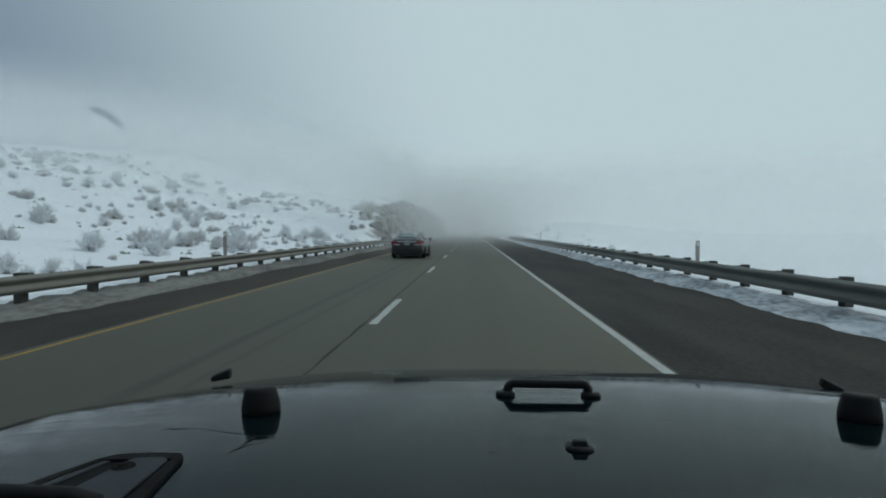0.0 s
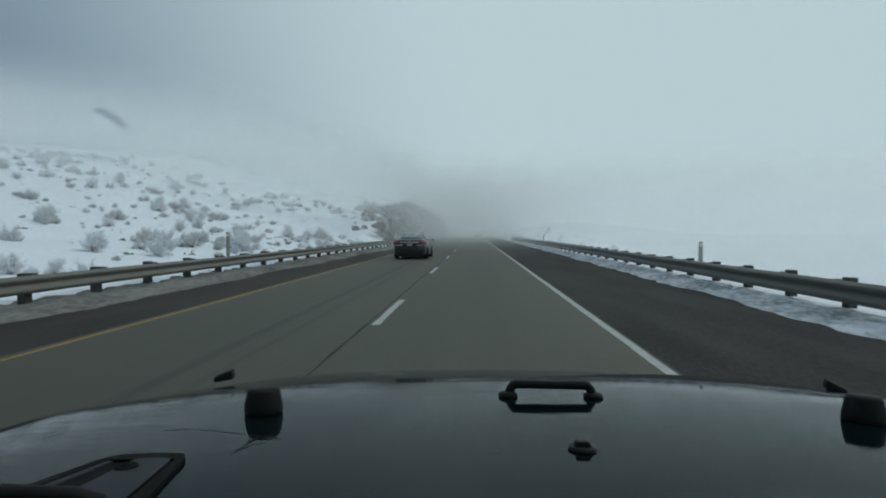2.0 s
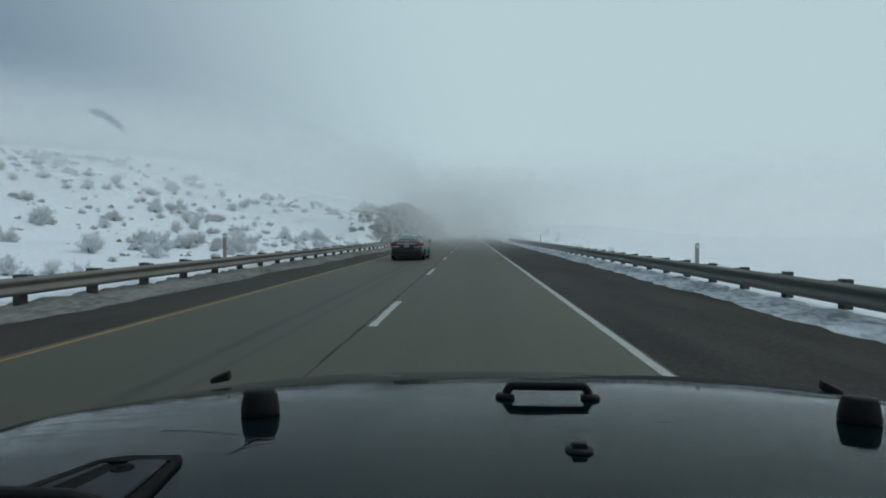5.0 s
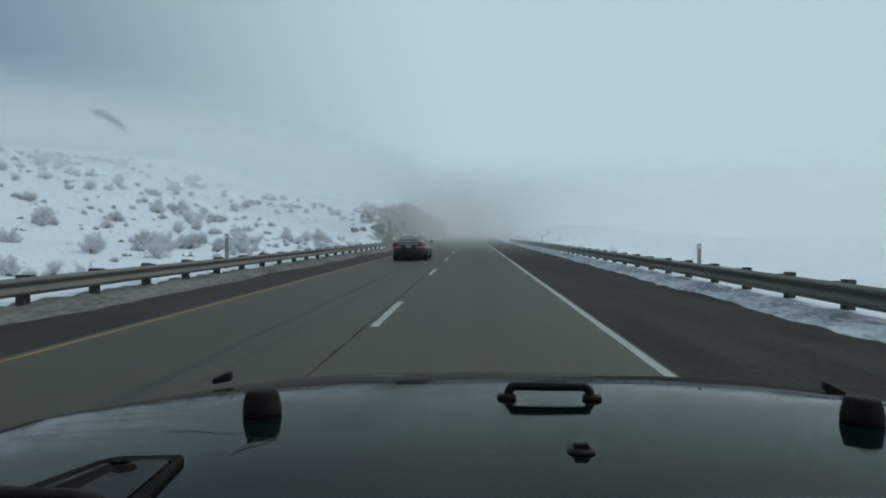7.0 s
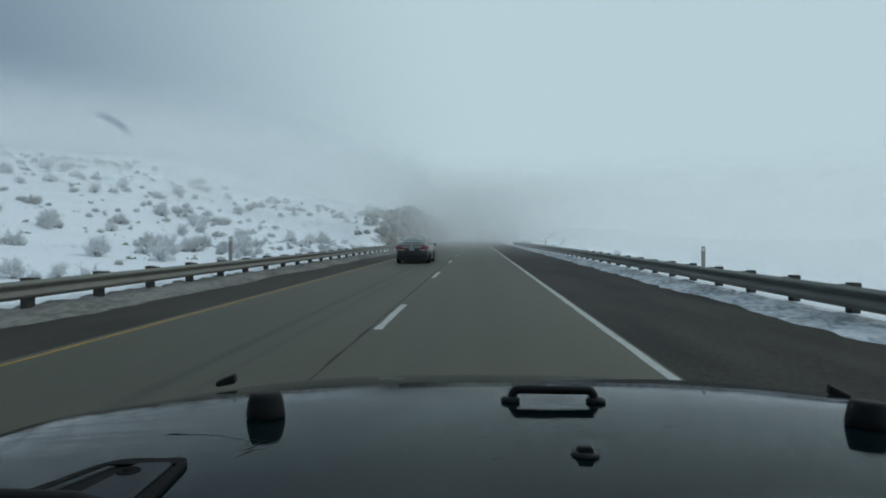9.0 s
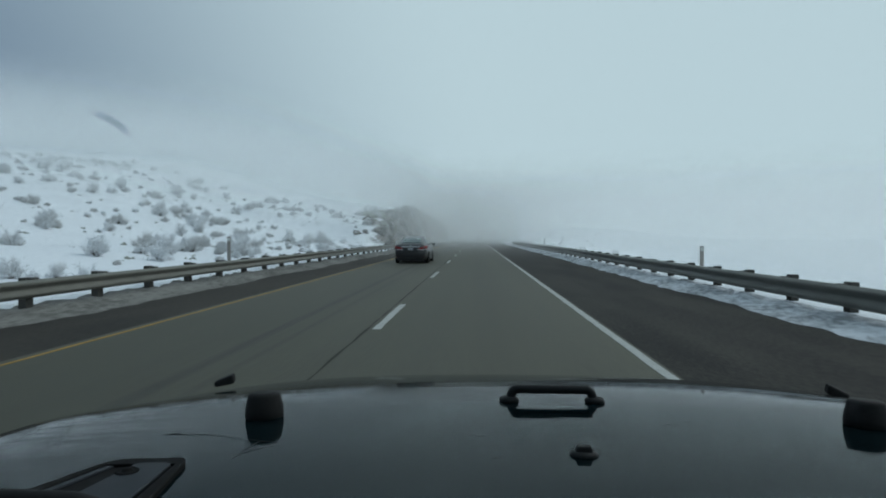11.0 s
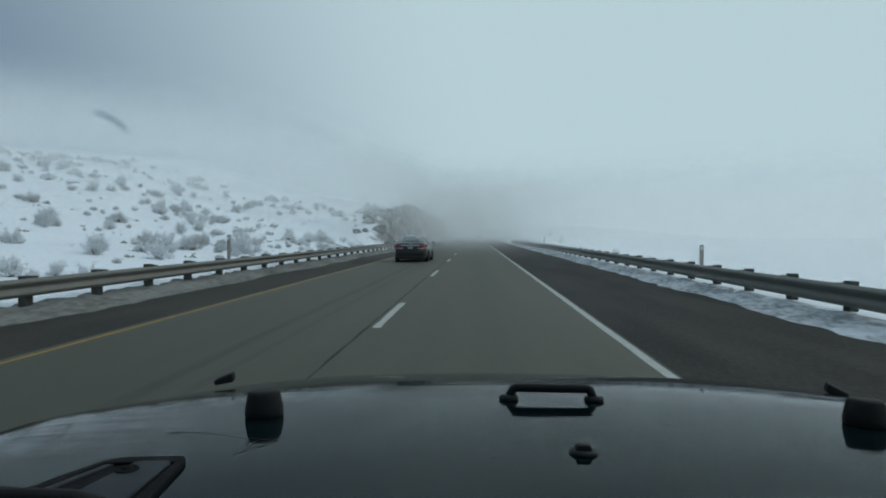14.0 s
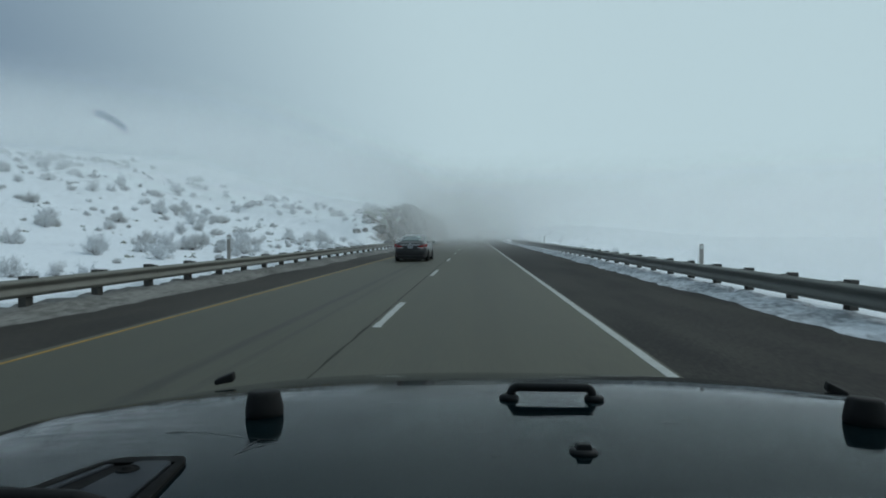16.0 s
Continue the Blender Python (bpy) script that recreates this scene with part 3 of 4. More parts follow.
# washer nozzle behind the loop
noz = part("washer_nozzle", turned_bm([(0.0150, -0.001), (0.0155, 0.0015), (0.0135, 0.0035), (0.011, 0.0045)], 16), M_PLASTIC, hood, "black washer nozzle", True, on_hood(0.003, 0.676))
part("jet", box_bm(0.019, 0.014, 0.007, (0, 0, 0.0065), 0.002, None, 0.75), M_PLASTIC, noz)

# inset panel of the near wing with its own nozzle
FRONT_L, FRONT_R, REAR_R, REAR_L = (-0.490, 0.640), (-0.410, 0.641), (-0.378, 0.473), (-0.532, 0.470)


def inset_bm(u0, u1, v0, v1, low, high, soft=None):
    """A slab of the inset panel; u across, v from front to rear, heights above the paint."""
    bm = bmesh.new()
    rings = []
    for h, s in ((low, 0.0), (high - 0.0012, 0.0), (high, 0.0014)):
        ring = []
        a, b, c, d = u0 + s * 8, u1 - s * 8, v0 + s * 4, v1 - s * 4
        outline = [(a, c), (b, c), (b, d), (a, d)]
        if soft:
            arc = [math.pi / 2 * k / 5 for k in range(6)]
            outline = ([(a + soft[0] * (1 - math.cos(t)), c + soft[1] * (1 - math.sin(t))) for t in arc]
                       + [(b - soft[2] * (1 - math.sin(t)), c + soft[1] * (1 - math.cos(t))) for t in arc] + [(b, d), (a, d)])
        for u, v in outline:
            fx, fy = FRONT_L[0] + (FRONT_R[0] - FRONT_L[0]) * u, FRONT_L[1]
            rx, ry = REAR_L[0] + (REAR_R[0] - REAR_L[0]) * u, REAR_L[1]
            x, y = fx + (rx - fx) * v, fy + (ry - fy) * v
            ring.append(bm.verts.new((x, y, hood_z(x, y) + h)))
        rings.append(ring)
    for a_, b_ in zip(rings, rings[1:]):
        for i in range(len(a_)):
            bm.faces.new((a_[i], a_[(i + 1) % len(a_)], b_[(i + 1) % len(a_)], b_[i]))
    bm.faces.new(rings[0][::-1])
    bm.faces.new(rings[-1])
    return bm


vent = part("inset_panel", inset_bm(0.0, 1.0, 0.0, 1.0, -0.004, 0.0022, (0.26, 0.12, 0.08)), M_SCUFF, hood, "black inset panel in the bonnet")
for u0, u1, v0, v1, soft in ((0.0, 1.0, 0.0, 0.12, (0.26, 0.12, 0.08)), (0.0, 0.10, 0.12, 1.0, None), (0.90, 1.0, 0.12, 1.0, None)):
    part("frame_bar", inset_bm(u0, u1, v0, v1, 0.001, 0.0055, soft), M_SCUFF, vent)
part("ledge", inset_bm(0.11, 0.20, 0.13, 1.0, 0.001, 0.0045), M_PANEL, vent, "satin grey ledge")
cover = part("cover", inset_bm(0.45, 0.875, 0.115, 1.0, 0.001, 0.0065, (0.10, 0.05, 0.10)), M_PANEL, vent, "satin grey cover plate")
nx, ny = -0.447, 0.588
part("nozzle", turned_bm([(0.0108, -0.001), (0.0108, 0.0010), (0.0090, 0.0022), (0.0078, 0.0014), (0.0050, 0.0014), (0.0044, 0.0034), (0.0025, 0.0038)], 24), M_SCUFF, cover, "black washer nozzle", True, pose(nx, ny, hood_z(nx, ny) + 0.0065))

# bonnet catches on the front corners
def catch_bm(turn):
    """A slim rubber wedge, thicker towards the middle of the car."""
    bm = box_bm(0.042, 0.03, 0.018)
    inner = 1 if turn > 0 else -1
    for v in bm.verts:
        if v.co.x * inner < 0:
            v.co.z = v.co.z * 0.55 - 0.003
    bmesh.ops.bevel(bm, geom=bm.edges[:], offset=0.0055, segments=4, affect='EDGES', profile=0.6)
    bmesh.ops.transform(bm, matrix=pose(0, 0, 0, 0, -turn, turn), verts=bm.verts)
    return bm


for x, turn, down in ((-0.692, 10, 0.332), (0.683, -14, 0.341)):
    part("hood_catch", catch_bm(turn), M_RUBBER, hood, "black rubber catch", False, pose(x, 1.43, EYE[2] - down) @ Matrix.Diagonal((1.05, 1, 1.2, 1)))

# dried dirt and chips on the paint
rng = random.Random(41)
for x, y, long, turn in ((-0.105, 0.752, 0.014, 2), (-0.118, 0.757, 0.006, 0), (-0.09, 0.66, 0.013, 5), (0.135, 0.82, 0.026, -6),
                         (0.165, 0.845, 0.012, 3), (0.02, 0.79, 0.006, 0), (-0.232, 0.927, 0.03, 3), (-0.012, 0.735, 0.005, 0), (-0.004, 0.703, 0.008, 8),
                         (-0.075, 0.72, 0.006, 0), (-0.045, 0.80, 0.006, 20), (0.33, 0.79, 0.004, 0), (-0.52, 0.86, 0.004, 0), (-0.16, 0.70, 0.010, 10), (0.24, 0.70, 0.006, 0)):
    bm = bmesh.new()
    n = 9
    lo, hi = [], []
    for k in range(n):
        u = k / (n - 1) - 0.5
        wob, fat = rng.uniform(-1, 1) * 0.0016, (0.0006 + 0.0010 * rng.random()) * (1 - abs(2 * u) ** 3)
        lo.append(bm.verts.new((u * long, wob - fat, 0.0008)))
        hi.append(bm.verts.new((u * long, wob + fat, 0.0008)))
    for k in range(n - 1):
        bm.faces.new((lo[k], lo[k + 1], hi[k + 1], hi[k]))
    part("dirt_streak", bm, M_SCUFF, hood, "", False, on_hood(x, y) @ pose(0, 0, 0, 0, 0, turn))

# long crooked scratches beside the rest
for path, wide in (((-0.5004, 0.7696, -0.4852, 0.7693, -0.4641, 0.7682), 0.0022), ((-0.4641, 0.7682, -0.4406, 0.7616, -0.4109, 0.7467, -0.3738, 0.7270, -0.3346, 0.7159), 0.0011),
                   ((-0.3331, 0.7110, -0.3463, 0.7029, -0.3599, 0.6883, -0.3681, 0.6698, -0.3711, 0.6517), 0.0014), ((-0.3639, 0.7211, -0.3658, 0.7047, -0.3694, 0.6892), 0.0012)):
    nodes = [Vector((path[k], path[k + 1], 0)) for k in range(0, len(path), 2)]
    bm = bmesh.new()
    left, right = [], []
    for a, b in zip(nodes, nodes[1:]):
        for k in range(6):
            p = a.lerp(b, k / 6)
            side = Vector((-(b - a).y, (b - a).x, 0)).normalized()
            p = p + side * rng.uniform(-1, 1) * 0.0008
            fat = wide * rng.uniform(0.3, 1.1)
            for row, g in ((left, -1), (right, 1)):
                q = p + side * g * fat
                row.append(bm.verts.new((q.x, q.y, hood_z(q.x, q.y) + 0.0008)))
    for k in range(len(left) - 1):
        bm.faces.new((left[k], left[k + 1], right[k + 1], right[k]))
    part("scratch", bm, M_SCUFF, hood)

# wings, grille, bumper, sides, cabin
def wing(sgn):
    bm = bmesh.new()
    prof = [(0.78, 1.00), (0.80, 0.985), (0.92, 0.93), (0.935, 0.90), (0.93, 0.80), (0.78, 0.80)]
    rings = []
    for y in (0.30, 0.6, 1.0, 1.3, 1.55, 1.62):
        drop = 0.06 * max(0, y - 1.1) + (0.07 if y > 1.6 else 0)
        rings.append([bm.verts.new((sgn * (x - (0.10 if y > 1.6 else 0.0) * (x - 0.78)), y, z - drop - 0.02)) for x, z in prof])
    k = len(prof)
    for a, b in zip(rings, rings[1:]):
        for i in range(k):
            bm.faces.new((a[i], a[(i + 1) % k], b[(i + 1) % k], b[i]))
    bm.faces.new(rings[0])
    bm.faces.new(rings[-1][::-1])
    part("front_wing", bm, M_PLASTIC, carrier, "black plastic wing flare")


wing(-1)
wing(1)
grille = part("grille", box_bm(1.30, 0.06, 0.46, (0, 1.65, 0.69), 0.02), M_TUB, carrier, "slotted grille panel")
for k in range(7):
    part("slot", box_bm(0.055, 0.02, 0.30, ((k - 3) * 0.095, 1.682, 0.71), 0.008), M_PLASTIC, grille)
for x in (-0.48, 0.48):
    part("headlamp", turned_bm([(0.09, 0), (0.088, 0.02), (0.06, 0.035), (0.02, 0.04)], 20), M_CLEAR, grille, "round clear headlamp", True, pose(x, 1.68, 0.72, -90))
part("bumper", box_bm(1.72, 0.16, 0.20, (0, 1.79, 0.56), 0.03), M_PLASTIC, carrier, "black steel bumper")
part("engine_bay", box_bm(1.24, 1.2, 0.44, (0, 1.02, 0.68), 0.02), M_CABIN, carrier)
part("cowl", box_bm(1.46, 0.18, 0.06, (0, 0.335, 1.148), 0.012), M_PLASTIC, carrier, "black cowl panel")
part("dashboard", box_bm(1.42, 0.34, 0.16, (0, 0.14, 1.09), 0.03), M_CABIN, carrier)
part("tub", box_bm(1.56, 2.3, 0.62, (0, -0.90, 0.78), 0.04), M_TUB, carrier, "dark grey body tub")
part("roof", box_bm(1.44, 2.1, 0.05, (0, -0.96, 1.80), 0.02), M_CABIN, carrier, "black soft roof")
part("rear_panel", box_bm(1.40, 0.04, 0.72, (0, -1.98, 1.44), 0.01), M_CABIN, carrier)
for s in (-1, 1):
    part("side_panel", box_bm(0.03, 1.9, 0.70, (s * 0.72, -1.04, 1.44), 0.01), M_CABIN, carrier)
    part("windscreen_pillar", rod_bm((s * 0.74, 0.30, 1.16), (s * 0.70, 0.08, 1.80), 0.03), M_TUB, carrier)
part("header_rail", rod_bm((-0.70, 0.08, 1.80), (0.70, 0.08, 1.80), 0.035), M_TUB, carrier)
screen_bm = bmesh.new()
cs = [screen_bm.verts.new(p) for p in ((-0.73, 0.29, 1.18), (0.73, 0.29, 1.18), (0.69, 0.085, 1.78), (-0.69, 0.085, 1.78))]
screen_bm.faces.new(cs)
screen = part("windscreen", screen_bm, M_SCREEN, carrier, "clear flat windscreen with a smear")
screen.visible_shadow = False
# wiper lying across the cowl
wiper = part("wiper", tube_bm([(-0.74, 0.485, 1.205), (-0.52, 0.492, 1.206), (-0.44, 0.497, 1.203), (-0.418, 0.499, 1.196)], 0.0085, 10), M_RUBBER, carrier, "black wiper arm", True)
part("blade", box_bm(0.34, 0.008, 0.014, (-0.60, 0.485, 1.192), 0.002), M_RUBBER, wiper)


def wheel_bm(r, width, rim):
    tyre = turned_bm([(rim, -width / 2), (r * 0.93, -width / 2), (r * 0.985, -width * 0.40), (r, -width * 0.2), (r, width * 0.2), (r * 0.985, width * 0.40), (r * 0.93, width / 2), (rim, width / 2)], 36)
    hub = turned_bm([(rim * 0.99, -width * 0.42), (rim * 0.99, width * 0.40), (rim * 0.90, width * 0.46), (rim * 0.84, width * 0.44), (rim * 0.78, width * 0.41), (rim * 0.45, width * 0.43), (rim * 0.40, width * 0.455), (rim * 0.10, width * 0.46)], 36)
    return tyre, hub


def wheel(parent, x, y, r, width, rim, side, hub_material):
    tyre, hub = wheel_bm(r, width, rim)
    t = part("tyre", tyre, M_RUBBER, parent, "", True, pose(x, y, r, 0, 90 * side, 0))
    h = part("rim", hub, hub_material, t, "dull wheel rim with a dark hub", True)
    for k in range(10):
        a = 2 * math.pi * k / 10
        part("slot", box_bm(rim * 0.20, rim * 0.11, 0.012, (rim * 0.62 * math.cos(a), rim * 0.62 * math.sin(a), width * 0.42), 0.003, None), M_RUBBER, t)
    return t


for x in (-0.79, 0.79):
    for y in (1.28, -1.25):
        wheel(carrier, x, y, 0.395, 0.24, 0.22, 1 if x > 0 else -1, M_WHEEL)

# smear on the glass
def smear_film():
    """Thin grease, thickest along its middle."""
    m = clear_pane("grease_smear", (0.74, 0.76, 0.79), 0.0)
    nt = m.node_tree
    pane = [n for n in nt.nodes if n.type == 'BSDF_TRANSPARENT'][0]
    uv = nt.nodes.new("ShaderNodeUVMap")
    sep = nt.nodes.new("ShaderNodeSeparateXYZ")
    nt.links.new(uv.outputs[0], sep.inputs[0])
    body = None
    for axis, soft_to in (("X", 0.22), ("Y", 0.42)):
        tri = nt.nodes.new("ShaderNodeMath")
        tri.operation = 'PINGPONG'
        tri.inputs[1].default_value = 0.5
        nt.links.new(sep.outputs[axis], tri.inputs[0])
        fade = nt.nodes.new("ShaderNodeMapRange")
        fade.interpolation_type = 'SMOOTHSTEP'
        fade.inputs["From Max"].default_value = soft_to
        nt.links.new(tri.outputs[0], fade.inputs["Value"])
        if body is None:
            body = fade.outputs[0]
        else:
            both = nt.nodes.new("ShaderNodeMath")
            both.operation = 'MULTIPLY'
            nt.links.new(body, both.inputs[0])
            nt.links.new(fade.outputs[0], both.inputs[1])
            body = both.outputs[0]
    mix = nt.nodes.new("ShaderNodeMix")
    mix.data_type = 'RGBA'
    mix.inputs[6].default_value = (1, 1, 1, 1)
    mix.inputs[7].default_value = (0.70, 0.725, 0.76, 1)
    nt.links.new(body, mix.inputs[0])
    nt.links.new(mix.outputs[2], pane.inputs[0])
    return m


smear = smear_film()
sm = bmesh.new()
sm.loops.layers.uv.new("spread")
y_at = lambda z: 0.29 - (z - 1.18) / 0.60 * 0.205
ring_lo, ring_hi = [], []
k0 = EYE[2]
for k in range(11):
    u = k / 10
    # a shallow arc on the pane
    x = -0.617 + 0.068 * u
    z = 0.199 - 0.013 * u - 0.026 * u * u
    fat = 0.0062 * (1 - abs(2 * u - 1) ** 4) + 0.003
    for lst, s in ((ring_lo, -1), (ring_hi, 1)):
        # on the slanted pane
        dx, dz = x + 0.3 * s * fat, z + s * fat
        d = (0.29 - (EYE[2] - 1.18) * 0.205 / 0.60) / (1 + dz * 0.205 / 0.60)
        lst.append(sm.verts.new((dx * d - HOOD_X, d - 0.002, EYE[2] + dz * d)))
for k in range(10):
    face = sm.faces.new((ring_lo[k], ring_lo[k + 1], ring_hi[k + 1], ring_hi[k]))
    for corner, uv_at in zip(face.loops, ((k / 10, 0), ((k + 1) / 10, 0), ((k + 1) / 10, 1), (k / 10, 1))):
        corner[sm.loops.layers.uv.verify()].uv = uv_at
part("smear", sm, smear, screen, "grey greasy smear").visible_shadow = False


# ---------------------------------------------------------------- sedan in the passing lane
def loft(name, sections, material, parent, label="", smooth=True, close=True):
    """A skin over matching cross-sections, each a list of points."""
    bm = bmesh.new()
    rings = [[bm.verts.new(p) for p in s] for s in sections]
    k = len(rings[0])
    for a, b in zip(rings, rings[1:]):
        for i in range(k if close else k - 1):
            bm.faces.new((a[i], a[(i + 1) % k], b[(i + 1) % k], b[i]))
    if close:
        bm.faces.new(rings[0][::-1])
        bm.faces.new(rings[-1])
    return part(name, bm, material, parent, label, smooth)


def sheet(name, rows, material, parent, label="", smooth=True, thick=0.006):
    ob = loft(name, rows, material, parent, label, smooth, False)
    mod = ob.modifiers.new("thickness", 'SOLIDIFY')
    mod.thickness = thick
    mod.offset = 0
    return ob


def lerp_table(table, v):
    return float(np.interp(v, [a for a, _ in table], [b for _, b in table]))


DECK = [(0.0, 0.93), (0.05, 0.985), (0.12, 1.01), (0.45, 1.045), (0.75, 1.04), (1.2, 0.97), (2.6, 0.95), (3.2, 0.96), (3.5, 0.95), (4.1, 0.86), (4.4, 0.76), (4.52, 0.62)]
HALF = [(0.0, 0.74), (0.06, 0.80), (0.25, 0.85), (0.8, 0.875), (2.3, 0.878), (3.6, 0.865), (4.15, 0.81), (4.4, 0.70), (4.52, 0.55)]
FLOOR = [(0.0, 0.36), (0.25, 0.24), (0.8, 0.20), (3.8, 0.19), (4.3, 0.21), (4.52, 0.34)]
ROOF = [(0.42, 1.045), (0.75, 1.17), (1.1, 1.30), (1.5, 1.40), (2.0, 1.435), (2.4, 1.425), (2.8, 1.34), (3.2, 1.16), (3.52, 0.965)]
CAB_TOP = [(0.42, 0.56), (1.1, 0.52), (2.0, 0.53), (2.8, 0.54), (3.52, 0.56)]
CAB_LOW = [(0.42, 0.70), (1.1, 0.795), (2.2, 0.81), (3.0, 0.79), (3.52, 0.72)]


def cab_point(y, f):
    """A point on the side of the cabin; f from 0 at the waist to 1 at the roof edge."""
    lo, hi = lerp_table(CAB_LOW, y), lerp_table(CAB_TOP, y)
    zl, zh = lerp_table(DECK, y) - 0.01, lerp_table(ROOF, y) - 0.02
    return (lo + (hi - lo) * f - 0.0 + 0.035 * math.sin(f * math.pi), y, zl + (zh - zl) * f)


def sedan(label):
    car = tagged(new("sedan"), label, "car")
    secs = []
    for y in (0.0, 0.05, 0.12, 0.25, 0.45, 0.75, 1.0, 1.3, 1.8, 2.3, 2.8, 3.2, 3.5, 3.8, 4.1, 4.3, 4.42, 4.52):
        h, d, fl = lerp_table(HALF, y), lerp_table(DECK, y), lerp_table(FLOOR, y)
        mid = fl + (d - fl) * 0.45
        right = [(h * 0.85, y, fl), (h * 0.965, y, fl + 0.07), (h * 0.99, y, mid - 0.05), (h, y, mid + 0.08), (h * 0.975, y, d - 0.13), (h * 0.93, y, d - 0.035), (h * 0.84, y, d), (h * 0.4, y, d + 0.012)]
        secs.append(right + [(-x, yy, z) for x, yy, z in right[::-1]])
    body = loft("body", secs, M_SEDAN, car, "dusty dark grey bodywork")
    secs = []
    for y in (0.42, 0.6, 0.75, 0.92, 1.1, 1.3, 1.5, 1.75, 2.0, 2.2, 2.4, 2.6, 2.8, 3.0, 3.2, 3.36, 3.52):
        side = [cab_point(y, f) for f in (0, 0.25, 0.5, 0.75, 1.0)]
        rz = lerp_table(ROOF, y)
        side += [(side[-1][0] * 0.85, y, rz), (side[-1][0] * 0.4, y, rz + 0.012)]
        secs.append(side + [(-x, yy, z) for x, yy, z in side[::-1]])
    loft("roof", secs, M_SEDAN, car, "dusty dark grey roof and pillars")
    # rear and front glass
    for nm, ys_, wide in (("rear_window", (0.50, 0.65, 0.80, 0.95, 1.10, 1.20), 0.92), ("front_window", (3.44, 3.3, 3.15, 3.0, 2.85, 2.72), 0.92)):
        rows = []
        for y in ys_:
            hw = lerp_table(CAB_TOP, y) * wide
            rows.append([(hw * u, y, lerp_table(ROOF, y) + 0.014 - 0.012 * u * u) for u in (-1, -0.6, -0.2, 0.2, 0.6, 1)])
        sheet(nm, rows, M_AUTOGLASS, car, "dark tinted window")
    # side windows
    for s in (-1, 1):
        for nm, (ya, yb, yc, yd) in (("quarter_window", (0.98, 1.24, 1.22, 1.20)), ("rear_side_window", (1.29, 1.98, 1.98, 1.27)), ("front_side_window", (2.08, 3.12, 2.62, 2.08))):
            rows = []
            for k in range(5):
                f = 0.12 + 0.72 * k / 4
                a, b = ya + (yd - ya) * k / 4, yb + (yc - yb) * k / 4
                row = []
                for u in (0, 0.33, 0.67, 1):
                    px_, py_, pz_ = cab_point(a + (b - a) * u, f)
                    row.append((s * (px_ + 0.006), py_, pz_))
                rows.append(row)
            sheet(nm, rows, M_AUTOGLASS, car, "dark tinted window")
        # doors: handle, mirror, sill
        for y in (1.52, 2.42):
            part("door_handle", box_bm(0.03, 0.20, 0.035, (s * 0.885, y, 0.83), 0.012), M_SEDAN, car)
        mir = part("mirror", box_bm(0.18, 0.11, 0.13, (s * 0.985, 3.02, 0.985), 0.035), M_SEDAN, car, "rounded door mirror")
        part("mirror_glass", box_bm(0.14, 0.006, 0.095, (s * 0.99, 2.966, 0.985), 0.002), M_AUTOGLASS, mir)
        part("sill", box_bm(0.05, 1.9, 0.09, (s * 0.85, 2.25, 0.235), 0.02), M_SEDAN_LOW, car)
        # tail lamps wrap the corner
        rows = []
        for k in range(5):
            f = k / 4
            rows.append([(s * (0.40 + 0.05 * f), -0.012, 0.775 + 0.055 * f), (s * 0.56, -0.010, 0.752 + 0.105 * f), (s * 0.68, 0.004, 0.748 + 0.140 * f),
                         (s * 0.765, 0.050, 0.752 + 0.160 * f), (s * 0.832, 0.13, 0.770 + 0.158 * f), (s * 0.862, 0.27 + 0.05 * f, 0.822 + 0.118 * f), (s * 0.872, 0.40 + 0.05 * f, 0.880 + 0.070 * f)])
        lamp = sheet("tail_lamp", rows, M_RED, car, "red tail lamp with a clear lower strip", True, 0.02)
        rows = [[(s * a, b - 0.012, z + dz) for a, b, z in ((0.37, -0.004, 0.722), (0.56, 0.0, 0.712), (0.68, 0.008, 0.708), (0.765, 0.05, 0.714), (0.835, 0.13, 0.738))] for dz in (0.0, 0.036)]
        sheet("clear_strip", rows, M_CLEAR, lamp, "clear reversing strip", True, 0.016)
        part("rear_reflector", box_bm(0.20, 0.02, 0.045, (s * 0.58, 0.016, 0.40), 0.006), M_RED, car)
        for y in (0.98, 3.65):
            arch = turned_bm([(0.365, 0), (0.365, 0.012), (0.30, 0.013), (0.1, 0.013)], 32)
            part("wheel_arch", arch, M_SEDAN_LOW, car, "", False, pose(s * 0.862, y, 0.33, 0, 90 * s, 0))
            wheel(car, s * 0.805, y, 0.315, 0.20, 0.215, s, M_WHEEL)
    # tail: garnish, plate with bars, lid edges, lower bumper
    part("chrome_strip", box_bm(1.0, 0.03, 0.036, (0, -0.026, 0.885), 0.008), M_CHROME, car, "bright chrome strip")
    part("lid_lip", box_bm(1.34, 0.07, 0.020, (0, 0.095, 1.006), 0.008), M_SEDAN, car)
    part("badge", turned_bm([(0.045, 0), (0.045, 0.006), (0.03, 0.01), (0.01, 0.01)], 16), M_CHROME, car, "plain chrome badge", True, pose(0, 0.012, 0.935, 90))
    part("plate_recess", box_bm(0.86, 0.02, 0.22, (0, -0.004, 0.70), 0.02), M_SEDAN_LOW, car)
    plate = part("number_plate", box_bm(0.27, 0.012, 0.125, (0, -0.020, 0.765), 0.006), M_PLATE, car, "pale plate with plain bars")
    for k, (bx, bw) in enumerate(((-0.105, 0.03), (-0.062, 0.03), (-0.02, 0.03), (0.022, 0.03), (0.064, 0.03), (0.106, 0.03))):
        part("bar", box_bm(bw, 0.004, 0.06, (bx, -0.0275, 0.758), 0.001), M_PLATE_BAR, plate)
    part("lower_bumper", box_bm(1.40, 0.10, 0.10, (0, 0.095, 0.285), 0.04), M_SEDAN_LOW, car, "dark lower bumper")
